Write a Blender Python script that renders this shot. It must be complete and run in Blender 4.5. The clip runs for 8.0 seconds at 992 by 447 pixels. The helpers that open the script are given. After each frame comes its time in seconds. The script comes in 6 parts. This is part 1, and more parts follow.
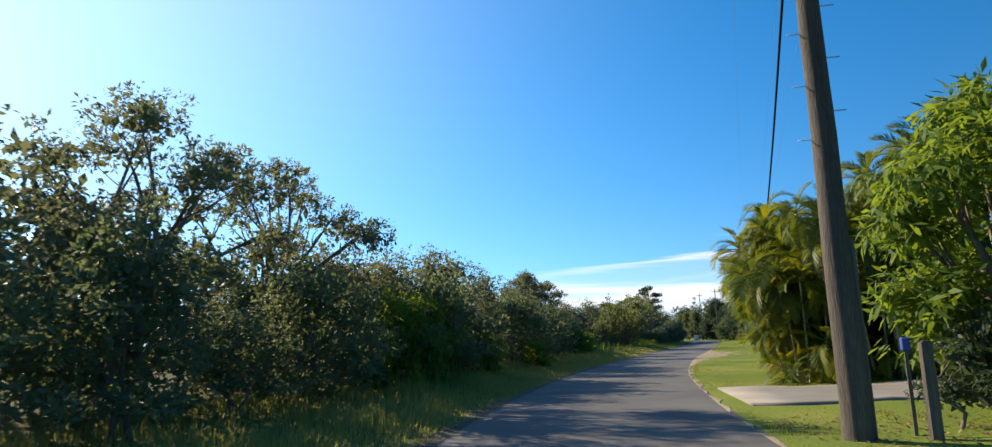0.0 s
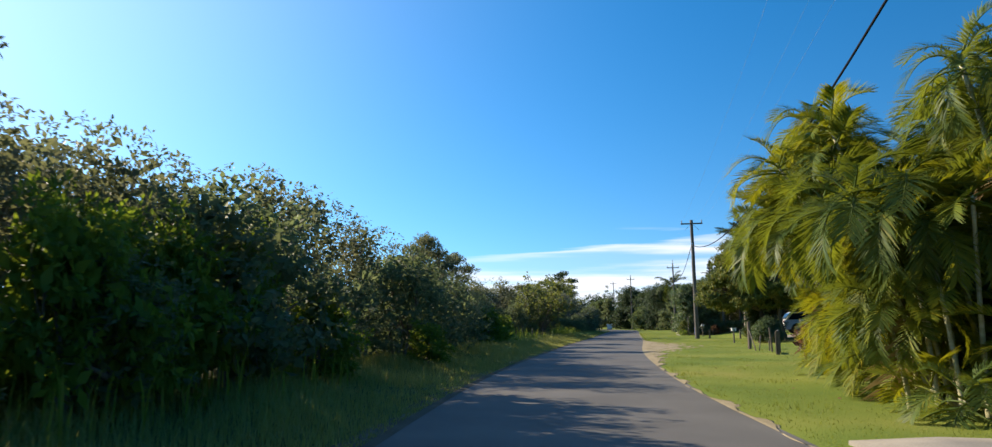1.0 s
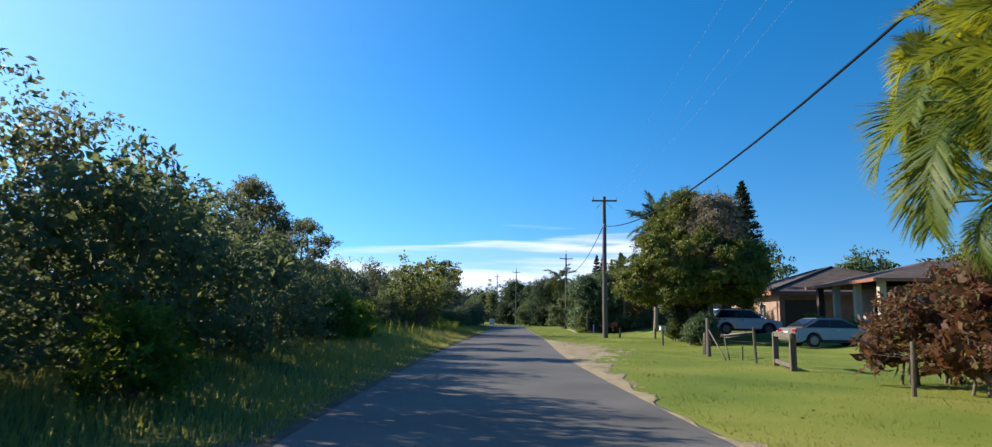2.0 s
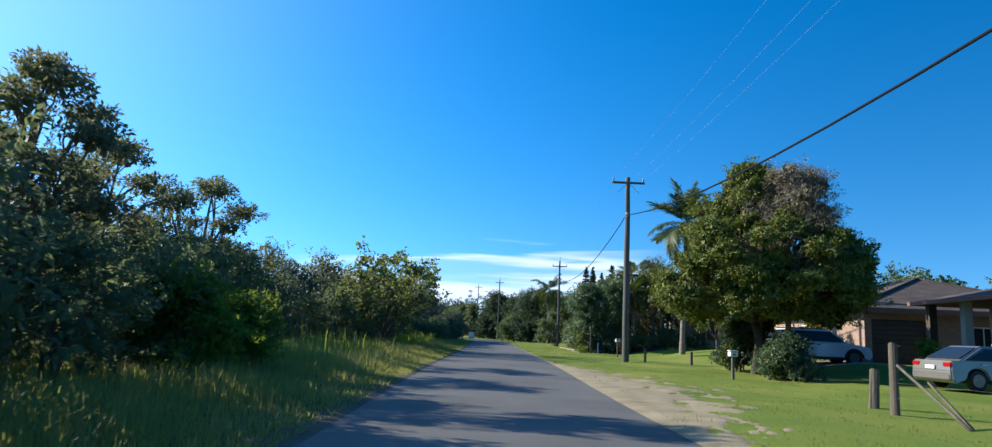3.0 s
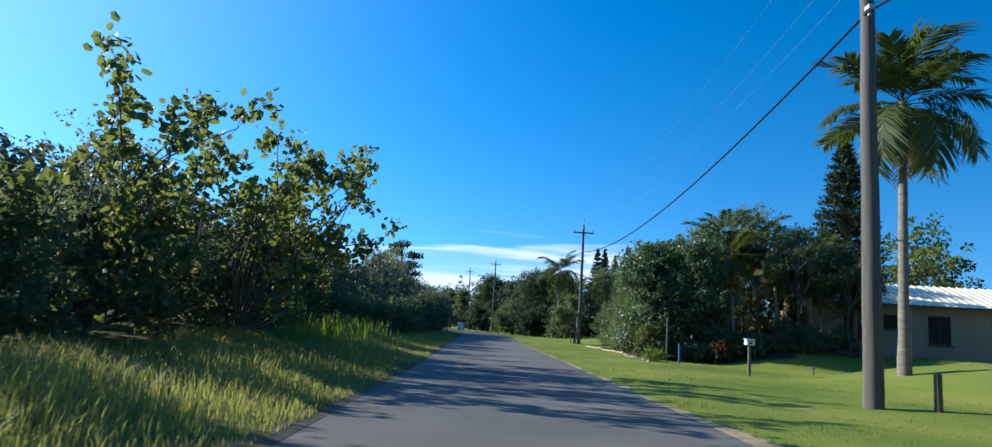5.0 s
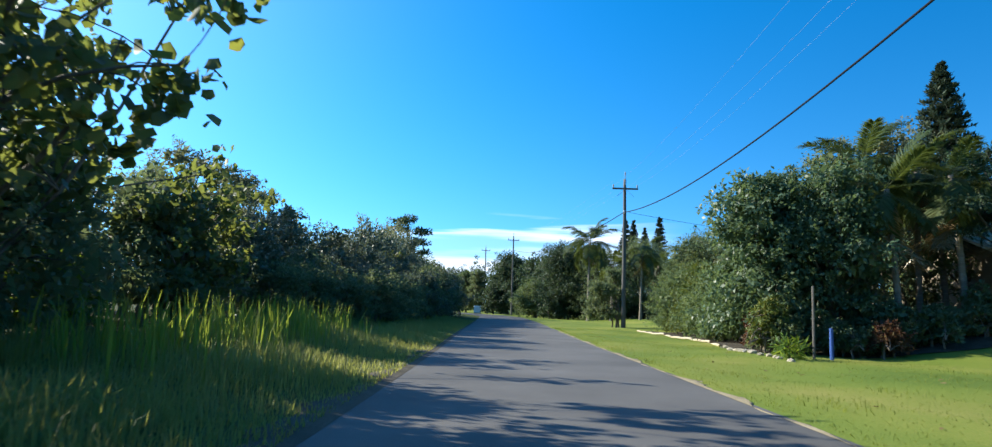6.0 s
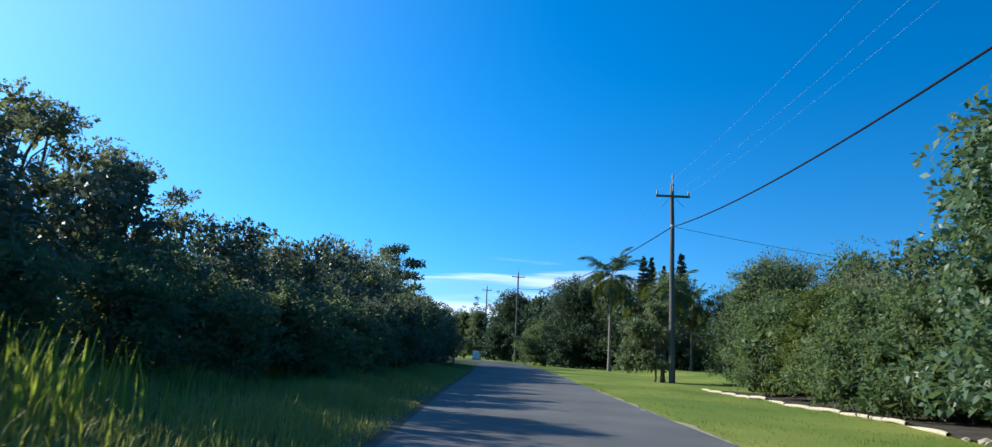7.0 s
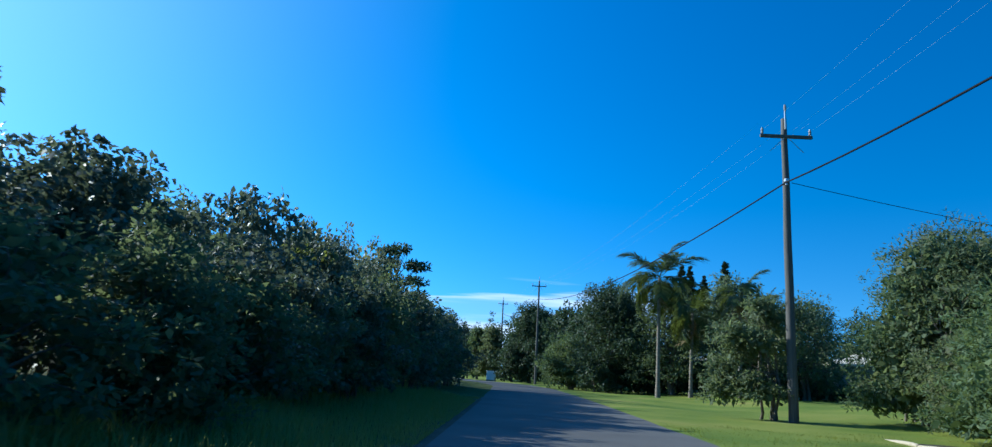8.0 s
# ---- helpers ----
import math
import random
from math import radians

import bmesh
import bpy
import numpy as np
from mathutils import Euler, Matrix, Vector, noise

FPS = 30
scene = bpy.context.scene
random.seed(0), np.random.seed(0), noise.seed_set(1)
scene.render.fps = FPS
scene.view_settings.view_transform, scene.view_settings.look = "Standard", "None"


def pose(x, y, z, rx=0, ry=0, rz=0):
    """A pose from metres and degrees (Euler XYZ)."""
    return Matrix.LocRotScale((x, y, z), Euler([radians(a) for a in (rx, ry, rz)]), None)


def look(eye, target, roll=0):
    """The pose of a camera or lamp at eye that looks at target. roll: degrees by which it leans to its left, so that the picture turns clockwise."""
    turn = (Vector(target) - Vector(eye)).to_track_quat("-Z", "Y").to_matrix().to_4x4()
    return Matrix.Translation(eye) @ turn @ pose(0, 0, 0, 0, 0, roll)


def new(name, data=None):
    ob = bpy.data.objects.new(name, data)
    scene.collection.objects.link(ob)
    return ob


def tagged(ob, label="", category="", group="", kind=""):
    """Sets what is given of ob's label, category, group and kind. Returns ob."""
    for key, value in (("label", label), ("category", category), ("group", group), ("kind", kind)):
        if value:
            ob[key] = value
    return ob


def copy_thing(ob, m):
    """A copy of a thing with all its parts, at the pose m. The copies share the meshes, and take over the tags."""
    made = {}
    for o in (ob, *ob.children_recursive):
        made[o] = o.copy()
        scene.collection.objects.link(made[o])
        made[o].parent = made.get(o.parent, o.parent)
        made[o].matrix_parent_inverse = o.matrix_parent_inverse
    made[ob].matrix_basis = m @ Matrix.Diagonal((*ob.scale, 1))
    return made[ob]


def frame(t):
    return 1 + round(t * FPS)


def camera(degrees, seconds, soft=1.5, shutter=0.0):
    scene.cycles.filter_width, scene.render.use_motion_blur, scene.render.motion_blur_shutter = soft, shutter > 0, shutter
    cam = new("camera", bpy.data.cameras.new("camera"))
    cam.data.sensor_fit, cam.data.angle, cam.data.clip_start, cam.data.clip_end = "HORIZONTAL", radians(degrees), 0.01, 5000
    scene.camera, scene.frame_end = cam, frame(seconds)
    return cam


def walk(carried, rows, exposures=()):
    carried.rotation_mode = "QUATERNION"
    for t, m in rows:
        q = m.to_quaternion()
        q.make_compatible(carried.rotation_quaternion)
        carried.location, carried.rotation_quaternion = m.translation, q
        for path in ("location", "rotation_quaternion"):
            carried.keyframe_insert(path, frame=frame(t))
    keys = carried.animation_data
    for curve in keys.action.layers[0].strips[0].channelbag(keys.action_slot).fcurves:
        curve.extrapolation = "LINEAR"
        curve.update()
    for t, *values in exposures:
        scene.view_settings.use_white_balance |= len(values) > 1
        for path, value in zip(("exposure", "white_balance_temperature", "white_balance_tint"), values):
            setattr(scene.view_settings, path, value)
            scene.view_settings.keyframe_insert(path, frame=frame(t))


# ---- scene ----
cam = camera(71.1, 8.0, soft=1.25, shutter=0.08)
PATH = [
    (0, (1.161, -1.132, 1.518), (0.399, 0.686, 1.853), -1.9),
    (0.5, (-0.778, 4.763, 1.45), (-1.432, 6.615, 1.827), -1.2),
    (1, (-2.542, 10.708, 1.362), (-3.074, 12.614, 1.653), -0.6),
    (1.5, (-3.977, 16.699, 1.334), (-4.269, 18.655, 1.636), -2.0),
    (1.7, (-4.43, 19.165, 1.318), (-4.671, 21.132, 1.587), -0.7),
    (2.8, (-6.436, 32.878, 1.238), (-6.631, 34.844, 1.546), 2.6),
    (3, (-6.778, 35.373, 1.247), (-6.93, 37.342, 1.561), 2.6),
    (3.5, (-7.488, 41.672, 1.233), (-7.611, 43.635, 1.593), 3.6),
    (4, (-8.058, 48.047, 1.202), (-8.165, 50.02, 1.507), 4.1),
    (4.2, (-8.269, 50.632, 1.193), (-8.379, 52.611, 1.463), 4.8),
    (5.3, (-9.435, 64.811, 1.179), (-9.563, 66.78, 1.505), 3.0),
    (5.5, (-9.656, 67.389, 1.176), (-9.78, 69.353, 1.534), 2.7),
    (6, (-10.23, 73.804, 1.149), (-10.402, 75.782, 1.39), 2.0),
    (6.5, (-10.899, 80.199, 1.128), (-11.063, 82.171, 1.422), 2.5),
    (7, (-11.454, 86.606, 1.127), (-11.635, 88.563, 1.495), 2.8),
    (7.5, (-12.107, 93.211, 1.114), (-12.294, 95.168, 1.48), 2.9),
    (8, (-12.777, 99.757, 1.089), (-13.006, 101.699, 1.511), 3.3),
]
walk(cam, [(t, look(eye, target, roll)) for t, eye, target, roll in PATH],
     [(0, 0.8, 7300, 12), (1.7, 0.8, 6900, 12), (3, 0.8, 6000, 8), (4, 0.7, 5950, 7), (5.5, 0.85, 5800, 6), (6, 1.1, 6150, 6), (6.5, 0.9, 6000, 6), (7.5, 0.65, 5400, 2), (8, 0.55, 5150, 1)])

# ---- light ----
SUN_AZ, SUN_EL = radians(75), radians(26.5)  # to the left of +y, above the horizon
sun_way = Vector((-math.sin(SUN_AZ) * math.cos(SUN_EL), math.cos(SUN_AZ) * math.cos(SUN_EL), math.sin(SUN_EL)))
sun = new("sun", bpy.data.lights.new("sun", "SUN"))
sun.data.energy, sun.data.angle, sun.data.color = 5.0, radians(0.5), (1.0, 0.9, 0.74)
sun.matrix_world = look((0, 0, 60), Vector((0, 0, 60)) - sun_way)

world = bpy.data.worlds.new("sky")
world.use_nodes = True
scene.world = world
wn, wl = world.node_tree.nodes, world.node_tree.links
wn.clear()
sky = wn.new("ShaderNodeTexSky")
sky.sky_type, sky.sun_disc = "NISHITA", False
sky.sun_elevation, sky.sun_rotation = SUN_EL, -SUN_AZ
sky.air_density, sky.dust_density, sky.ozone_density = 0.96, 0.06, 3.0
hue = wn.new("ShaderNodeHueSaturation")
hue.inputs["Saturation"].default_value = 1.38
geo = wn.new("ShaderNodeTexCoord")
sep = wn.new("ShaderNodeSeparateXYZ")
wl.new(geo.outputs["Generated"], sep.inputs[0])


def sums(kind, a, b=None):
    """A node of arithmetic for the sky, on sockets or numbers."""
    n = wn.new("ShaderNodeMath")
    n.operation = kind
    for k, v in enumerate((a, b)):
        if v is None:
            continue
        if isinstance(v, (int, float)):
            n.inputs[k].default_value = v
        else:
            wl.new(v, n.inputs[k])
    return n.outputs[0]


def spread(value, low, high, a=0.0, b=1.0):
    n = wn.new("ShaderNodeMapRange")
    n.interpolation_type = "SMOOTHSTEP"
    n.inputs["From Min"].default_value, n.inputs["From Max"].default_value = low, high
    n.inputs["To Min"].default_value, n.inputs["To Max"].default_value = a, b
    wl.new(value, n.inputs["Value"])
    return n.outputs[0]


# clear dry air: the milky rim of the sky lies low behind the trees
lifted = wn.new("ShaderNodeVectorMath")
lifted.inputs[1].default_value = (0, 0, 0.1)
wl.new(geo.outputs["Generated"], lifted.inputs[0])
wl.new(lifted.outputs[0], sky.inputs["Vector"])
wl.new(sky.outputs[0], hue.inputs["Color"])
# the glow of thin haze round the sun, and deep blue away from it
toward = wn.new("ShaderNodeVectorMath")
toward.operation = "DOT_PRODUCT"
toward.inputs[1].default_value = sun_way
wl.new(geo.outputs["Generated"], toward.inputs[0])
nearness = toward.outputs["Value"]
deep = wn.new("ShaderNodeVectorMath")
deep.operation = "SCALE"
wl.new(hue.outputs[0], deep.inputs[0])
wl.new(spread(nearness, -0.25, 0.6, 0.74, 1.0), deep.inputs["Scale"])
glow = sums("MULTIPLY", sums("POWER", sums("MAXIMUM", nearness, 0.0), 5.0), 3.0)
hazy = wn.new("ShaderNodeVectorMath")
hazy.operation = "MULTIPLY_ADD"
hazy.inputs[1].default_value = (0.85, 0.95, 1.0)
wl.new(glow, hazy.inputs[0])
wl.new(deep.outputs[0], hazy.inputs[2])
# a low streaky bank of cloud far down the road
stretch = wn.new("ShaderNodeMapping")
stretch.inputs["Scale"].default_value = (1.8, 1.8, 30)
wl.new(geo.outputs["Generated"], stretch.inputs["Vector"])
cloud = wn.new("ShaderNodeTexNoise")
cloud.inputs["Scale"].default_value, cloud.inputs["Detail"].default_value = 1.7, 8
wl.new(stretch.outputs[0], cloud.inputs["Vector"])
height = sums("ADD", sep.outputs["Z"], sums("MULTIPLY", sums("SUBTRACT", cloud.outputs["Fac"], 0.5), 0.11))
aside = sums("DIVIDE", sep.outputs["X"], sums("MAXIMUM", sep.outputs["Y"], 0.05))
sunk = sums("ADD", height, sums("MULTIPLY", sums("MAXIMUM", sums("SUBTRACT", -0.1, aside), 0.0), 0.12))
bank = sums("MULTIPLY", spread(sunk, 0.112, 0.126, 1.0, 0.0), spread(aside, 0.07, 0.2, 1.0, 0.0))
bank = sums("MULTIPLY", bank, spread(aside, -0.45, -0.3))
bank = sums("MULTIPLY", bank, spread(cloud.outputs["Fac"], 0.34, 0.64, 0.15, 0.95))
white = wn.new("ShaderNodeMix")
white.data_type = "RGBA"
white.inputs[7].default_value = (4.3, 4.75, 5.6, 1)
back = wn.new("ShaderNodeBackground")
back.inputs["Strength"].default_value = 0.14
wout = wn.new("ShaderNodeOutputWorld")
wl.new(bank, white.inputs["Factor"])
wl.new(hazy.outputs[0], white.inputs[6])
wl.new(white.outputs[2], back.inputs["Color"])
wl.new(back.outputs[0], wout.inputs["Surface"])


# ---- materials ----
def material(name):
    m = bpy.data.materials.new(name)
    m.use_nodes = True
    nt = m.node_tree
    return m, nt.nodes, nt.links, nt.nodes["Principled BSDF"]


def ramp_of(nodes, colours, spots=None):
    r = nodes.new("ShaderNodeValToRGB")
    n = len(colours)
    while len(r.color_ramp.elements) < n:
        r.color_ramp.elements.new(0.5)
    for k, c in enumerate(colours):
        r.color_ramp.elements[k].position = spots[k] if spots else k / (n - 1)
        r.color_ramp.elements[k].color = (*c, 1)
    return r


def surface(name, colours, scale=2.0, fine=30.0, rough=0.8, bump=0.3, depth=0.02, metal=0.0, spec=0.3, stretch=(1, 1, 1), spots=None):
    """Two scales of noise over a few colours, with relief."""
    m, nodes, links, bsdf = material(name)
    co = nodes.new("ShaderNodeTexCoord")
    mp = nodes.new("ShaderNodeMapping")
    mp.inputs["Scale"].default_value = stretch
    links.new(co.outputs["Object"], mp.inputs["Vector"])
    big = nodes.new("ShaderNodeTexNoise")
    big.inputs["Scale"].default_value, big.inputs["Detail"].default_value = scale, 5
    small = nodes.new("ShaderNodeTexNoise")
    small.inputs["Scale"].default_value, small.inputs["Detail"].default_value = fine, 4
    both = nodes.new("ShaderNodeMix")
    both.inputs["Factor"].default_value = 0.45
    for t in (big, small):
        links.new(mp.outputs[0], t.inputs["Vector"])
    links.new(big.outputs["Fac"], both.inputs[2])
    links.new(small.outputs["Fac"], both.inputs[3])
    r = ramp_of(nodes, colours, spots or [0.3 + 0.4 * k / (len(colours) - 1) for k in range(len(colours))])
    links.new(both.outputs[0], r.inputs["Fac"])
    links.new(r.outputs["Color"], bsdf.inputs["Base Color"])
    b = nodes.new("ShaderNodeBump")
    b.inputs["Strength"].default_value, b.inputs["Distance"].default_value = bump, depth
    links.new(small.outputs["Fac"], b.inputs["Height"])
    links.new(b.outputs[0], bsdf.inputs["Normal"])
    bsdf.inputs["Roughness"].default_value, bsdf.inputs["Metallic"].default_value = rough, metal
    bsdf.inputs["Specular IOR Level"].default_value = spec
    return m


def foliage(name, colours, through_colour, share=0.35, rough=0.6, spots=None, spec=0.22):
    """Leaves: colour varies leaf by leaf and plant by plant, and light comes through them."""
    m, nodes, links, bsdf = material(name)
    g = nodes.new("ShaderNodeNewGeometry")
    o = nodes.new("ShaderNodeObjectInfo")
    mix = nodes.new("ShaderNodeMix")
    mix.inputs["Factor"].default_value = 0.3
    links.new(g.outputs["Random Per Island"], mix.inputs[2])
    links.new(o.outputs["Random"], mix.inputs[3])
    r = ramp_of(nodes, colours, spots)
    links.new(mix.outputs[0], r.inputs["Fac"])
    links.new(r.outputs["Color"], bsdf.inputs["Base Color"])
    bsdf.inputs["Roughness"].default_value, bsdf.inputs["Specular IOR Level"].default_value = rough, spec
    tr = nodes.new("ShaderNodeBsdfTranslucent")
    tint = nodes.new("ShaderNodeMix")
    tint.data_type = "RGBA"
    tint.inputs["Factor"].default_value = 0.6
    tint.inputs[7].default_value = (*through_colour, 1)
    links.new(r.outputs["Color"], tint.inputs[6])
    links.new(tint.outputs[2], tr.inputs["Color"])
    ms = nodes.new("ShaderNodeMixShader")
    ms.inputs["Fac"].default_value = share
    links.new(bsdf.outputs[0], ms.inputs[1])
    links.new(tr.outputs[0], ms.inputs[2])
    links.new(ms.outputs[0], nodes["Material Output"].inputs["Surface"])
    return m


def plain(name, colour, rough=0.5, metal=0.0, spec=0.5):
    return surface(name, [tuple(c * 0.86 for c in colour), colour, tuple(min(1, c * 1.1) for c in colour)], 1.5, 22, rough, 0.08, 0.004, metal, spec)


LEAF_SCRUB = foliage("scrub_leaf", [(0.046, 0.074, 0.038), (0.08, 0.118, 0.056), (0.12, 0.148, 0.075), (0.17, 0.165, 0.095)], (0.3, 0.36, 0.13), 0.4)
LEAF_OLIVE = foliage("olive_leaf", [(0.06, 0.078, 0.043), (0.1, 0.118, 0.062), (0.145, 0.148, 0.082), (0.19, 0.16, 0.1)], (0.3, 0.31, 0.12), 0.38)
LEAF_BRIGHT = foliage("bright_leaf", [(0.03, 0.07, 0.01), (0.07, 0.13, 0.02), (0.13, 0.2, 0.025)], (0.4, 0.5, 0.04), 0.42)
LEAF_GRAPE = foliage("sea_grape_leaf", [(0.04, 0.064, 0.036), (0.066, 0.096, 0.05), (0.11, 0.14, 0.07), (0.3, 0.26, 0.05)], (0.4, 0.44, 0.06), 0.38, 0.55, [0, 0.34, 0.72, 0.97], 0.22)
LEAF_BROAD = foliage("dusty_broad_leaf", [(0.05, 0.076, 0.047), (0.08, 0.11, 0.068), (0.125, 0.148, 0.098), (0.19, 0.18, 0.125)], (0.25, 0.28, 0.13), 0.25, 0.5, [0, 0.4, 0.8, 1.0], 0.35)
LEAF_DARK = foliage("dark_leaf", [(0.018, 0.036, 0.02), (0.036, 0.062, 0.03), (0.062, 0.09, 0.045)], (0.14, 0.2, 0.07), 0.25, 0.58, None, 0.22)
LEAF_HEDGE = foliage("glossy_hedge_leaf", [(0.032, 0.062, 0.034), (0.062, 0.105, 0.05), (0.1, 0.145, 0.07)], (0.24, 0.32, 0.1), 0.34, 0.46, None, 0.4)
LEAF_FIG = foliage("fig_leaf", [(0.03, 0.056, 0.018), (0.06, 0.1, 0.024), (0.11, 0.14, 0.03), (0.22, 0.19, 0.036)], (0.36, 0.38, 0.04), 0.16)
LEAF_TAN = foliage("brown_tipped_leaf", [(0.1, 0.092, 0.062), (0.17, 0.15, 0.1), (0.24, 0.2, 0.14), (0.29, 0.24, 0.17)], (0.28, 0.23, 0.14), 0.25)
LEAF_GREY = foliage("grey_green_leaf", [(0.05, 0.086, 0.042), (0.088, 0.132, 0.056), (0.14, 0.172, 0.07)], (0.29, 0.36, 0.09), 0.32)
LEAF_GOLD = foliage("gold_croton_leaf", [(0.1, 0.11, 0.02), (0.25, 0.21, 0.025), (0.42, 0.31, 0.03)], (0.5, 0.42, 0.04), 0.35)
LEAF_RED = foliage("red_brown_leaf", [(0.06, 0.028, 0.02), (0.11, 0.05, 0.03), (0.1, 0.1, 0.03)], (0.3, 0.12, 0.05), 0.3)
# Yellow leaflets, with sunlight on the front fronds put into the colour too.
FROND_GOLD = foliage("cane_palm_leaflet", [(0.045, 0.08, 0.014), (0.1, 0.145, 0.02), (0.19, 0.205, 0.026), (0.36, 0.25, 0.02)], (0.6, 0.56, 0.02), 0.38, 0.55, [0, 0.35, 0.75, 1.0], 0.18)
FROND_CANE = foliage("green_cane_leaflet", [(0.03, 0.062, 0.018), (0.062, 0.108, 0.026), (0.115, 0.15, 0.034), (0.22, 0.19, 0.025)], (0.46, 0.5, 0.03), 0.34, 0.5, [0, 0.4, 0.8, 1.0], 0.22)
FROND_DARK = foliage("coconut_leaflet", [(0.02, 0.04, 0.014), (0.05, 0.075, 0.022), (0.09, 0.11, 0.03)], (0.25, 0.3, 0.05), 0.3, 0.5, None, 0.3)
FROND_DEAD = foliage("dry_frond", [(0.16, 0.1, 0.05), (0.26, 0.18, 0.09), (0.34, 0.26, 0.14)], (0.4, 0.28, 0.12), 0.2, 0.8)
NEEDLE = foliage("pine_needle", [(0.022, 0.036, 0.022), (0.042, 0.06, 0.034), (0.07, 0.088, 0.046)], (0.08, 0.11, 0.05), 0.15, 0.6)
BLADE = foliage("tall_grass_blade", [(0.14, 0.165, 0.04), (0.19, 0.21, 0.055), (0.25, 0.25, 0.08), (0.31, 0.28, 0.12)], (0.55, 0.55, 0.12), 0.45, 0.55)
CANE_BLADE = foliage("cane_grass_blade", [(0.12, 0.17, 0.03), (0.17, 0.22, 0.035), (0.24, 0.27, 0.05)], (0.5, 0.58, 0.06), 0.45, 0.55)
LAWN_BLADE = foliage("lawn_blade", [(0.085, 0.13, 0.026), (0.135, 0.175, 0.034), (0.2, 0.205, 0.05)], (0.45, 0.5, 0.04), 0.35, 0.6)
BARK = surface("grey_bark", [(0.07, 0.055, 0.04), (0.14, 0.12, 0.09), (0.22, 0.19, 0.15)], 3, 18, 0.9, 0.6, 0.03, stretch=(1, 1, 0.3))
# Darker copy of the bark, with the crown's shade put into its colour.
BARK_SHADED = surface("shaded_bark", [(0.035, 0.028, 0.022), (0.06, 0.05, 0.04), (0.1, 0.085, 0.07)], 3, 18, 0.9, 0.6, 0.03, stretch=(1, 1, 0.3))
PALM_BARK = surface("ringed_palm_bark", [(0.1, 0.085, 0.065), (0.18, 0.155, 0.12), (0.26, 0.23, 0.185)], 2, 9, 0.85, 0.6, 0.03, stretch=(0.3, 0.3, 2.2))
CANE = surface("cane_stem", [(0.2, 0.2, 0.1), (0.36, 0.34, 0.2), (0.45, 0.42, 0.3)], 3, 10, 0.6, 0.3, 0.01, stretch=(0.5, 0.5, 3))
POLE_WOOD = surface("weathered_pole_wood", [(0.06, 0.055, 0.048), (0.11, 0.103, 0.092), (0.17, 0.16, 0.145)], 1.2, 14, 0.88, 0.6, 0.012, stretch=(4, 4, 0.12))
POLE_OLD = surface("dark_weathered_pole", [(0.045, 0.038, 0.03), (0.09, 0.078, 0.064), (0.16, 0.14, 0.115)], 1.1, 26, 0.95, 0.9, 0.03, stretch=(2.4, 2.4, 0.22))
POLE_PALE = surface("pale_barkless_log", [(0.3, 0.25, 0.17), (0.42, 0.36, 0.25), (0.52, 0.46, 0.34)], 2, 18, 0.9, 0.4, 0.01)
POST_WOOD = surface("old_post_wood", [(0.06, 0.05, 0.04), (0.12, 0.1, 0.08), (0.2, 0.17, 0.13)], 3, 20, 0.9, 0.6, 0.01, stretch=(3, 3, 0.3))
STEEL = surface("galvanised_steel", [(0.4, 0.41, 0.42), (0.52, 0.53, 0.54), (0.6, 0.61, 0.62)], 5, 40, 0.45, 0.1, 0.002, 0.8)
ALLOY = plain("dull_grey_alloy", (0.2, 0.2, 0.21), 0.4, 0.6)
CABLE = plain("black_cable", (0.014, 0.014, 0.017), 0.9, 0.0, 0.1)
WIRE = plain("bare_aluminium_wire", (0.3, 0.31, 0.33), 0.6, 0.3)
PORCELAIN = plain("brown_porcelain", (0.3, 0.27, 0.24), 0.25)
ASPHALT = surface("asphalt", [(0.072, 0.069, 0.064), (0.115, 0.109, 0.1), (0.162, 0.153, 0.14)], 0.45, 60, 0.85, 0.7, 0.012, spec=0.35)
SAND = surface("sandy_gravel", [(0.2, 0.16, 0.095), (0.31, 0.255, 0.16), (0.42, 0.35, 0.24)], 1.5, 45, 0.95, 0.8, 0.02, spec=0.1)
DIRT = surface("dark_road_dirt", [(0.07, 0.06, 0.045), (0.11, 0.095, 0.07), (0.17, 0.145, 0.105)], 1.5, 45, 0.95, 0.8, 0.02, spec=0.1)
BED_DARK = surface("dark_bed_ground", [(0.03, 0.024, 0.016), (0.055, 0.045, 0.03), (0.1, 0.08, 0.055)], 2.5, 30, 0.95, 0.8, 0.04)
CONCRETE = surface("driveway_concrete", [(0.17, 0.155, 0.13), (0.235, 0.215, 0.185), (0.3, 0.275, 0.24)], 0.9, 40, 0.9, 0.3, 0.006, spec=0.2)
LAWN = surface("mown_lawn", [(0.085, 0.135, 0.022), (0.14, 0.19, 0.03), (0.2, 0.225, 0.04), (0.3, 0.26, 0.08)], 0.22, 48, 0.9, 0.55, 0.03, spec=0.12, spots=[0.34, 0.46, 0.56, 0.68])
SCRUB_GROUND = surface("leaf_litter_ground", [(0.05, 0.05, 0.02), (0.085, 0.09, 0.03), (0.14, 0.12, 0.06)], 0.8, 20, 0.95, 1.0, 0.06, spec=0.1)
ROUGH_GRASS = surface("rough_grass_ground", [(0.055, 0.07, 0.02), (0.1, 0.12, 0.035), (0.16, 0.16, 0.055)], 1.2, 34, 0.95, 0.8, 0.05, spec=0.1)
ROCK = surface("pale_border_rock", [(0.25, 0.22, 0.16), (0.37, 0.33, 0.25), (0.48, 0.43, 0.34)], 3, 20, 0.9, 0.6, 0.03)
WHITE_METAL = plain("white_painted_metal", (0.74, 0.74, 0.72), 0.45)
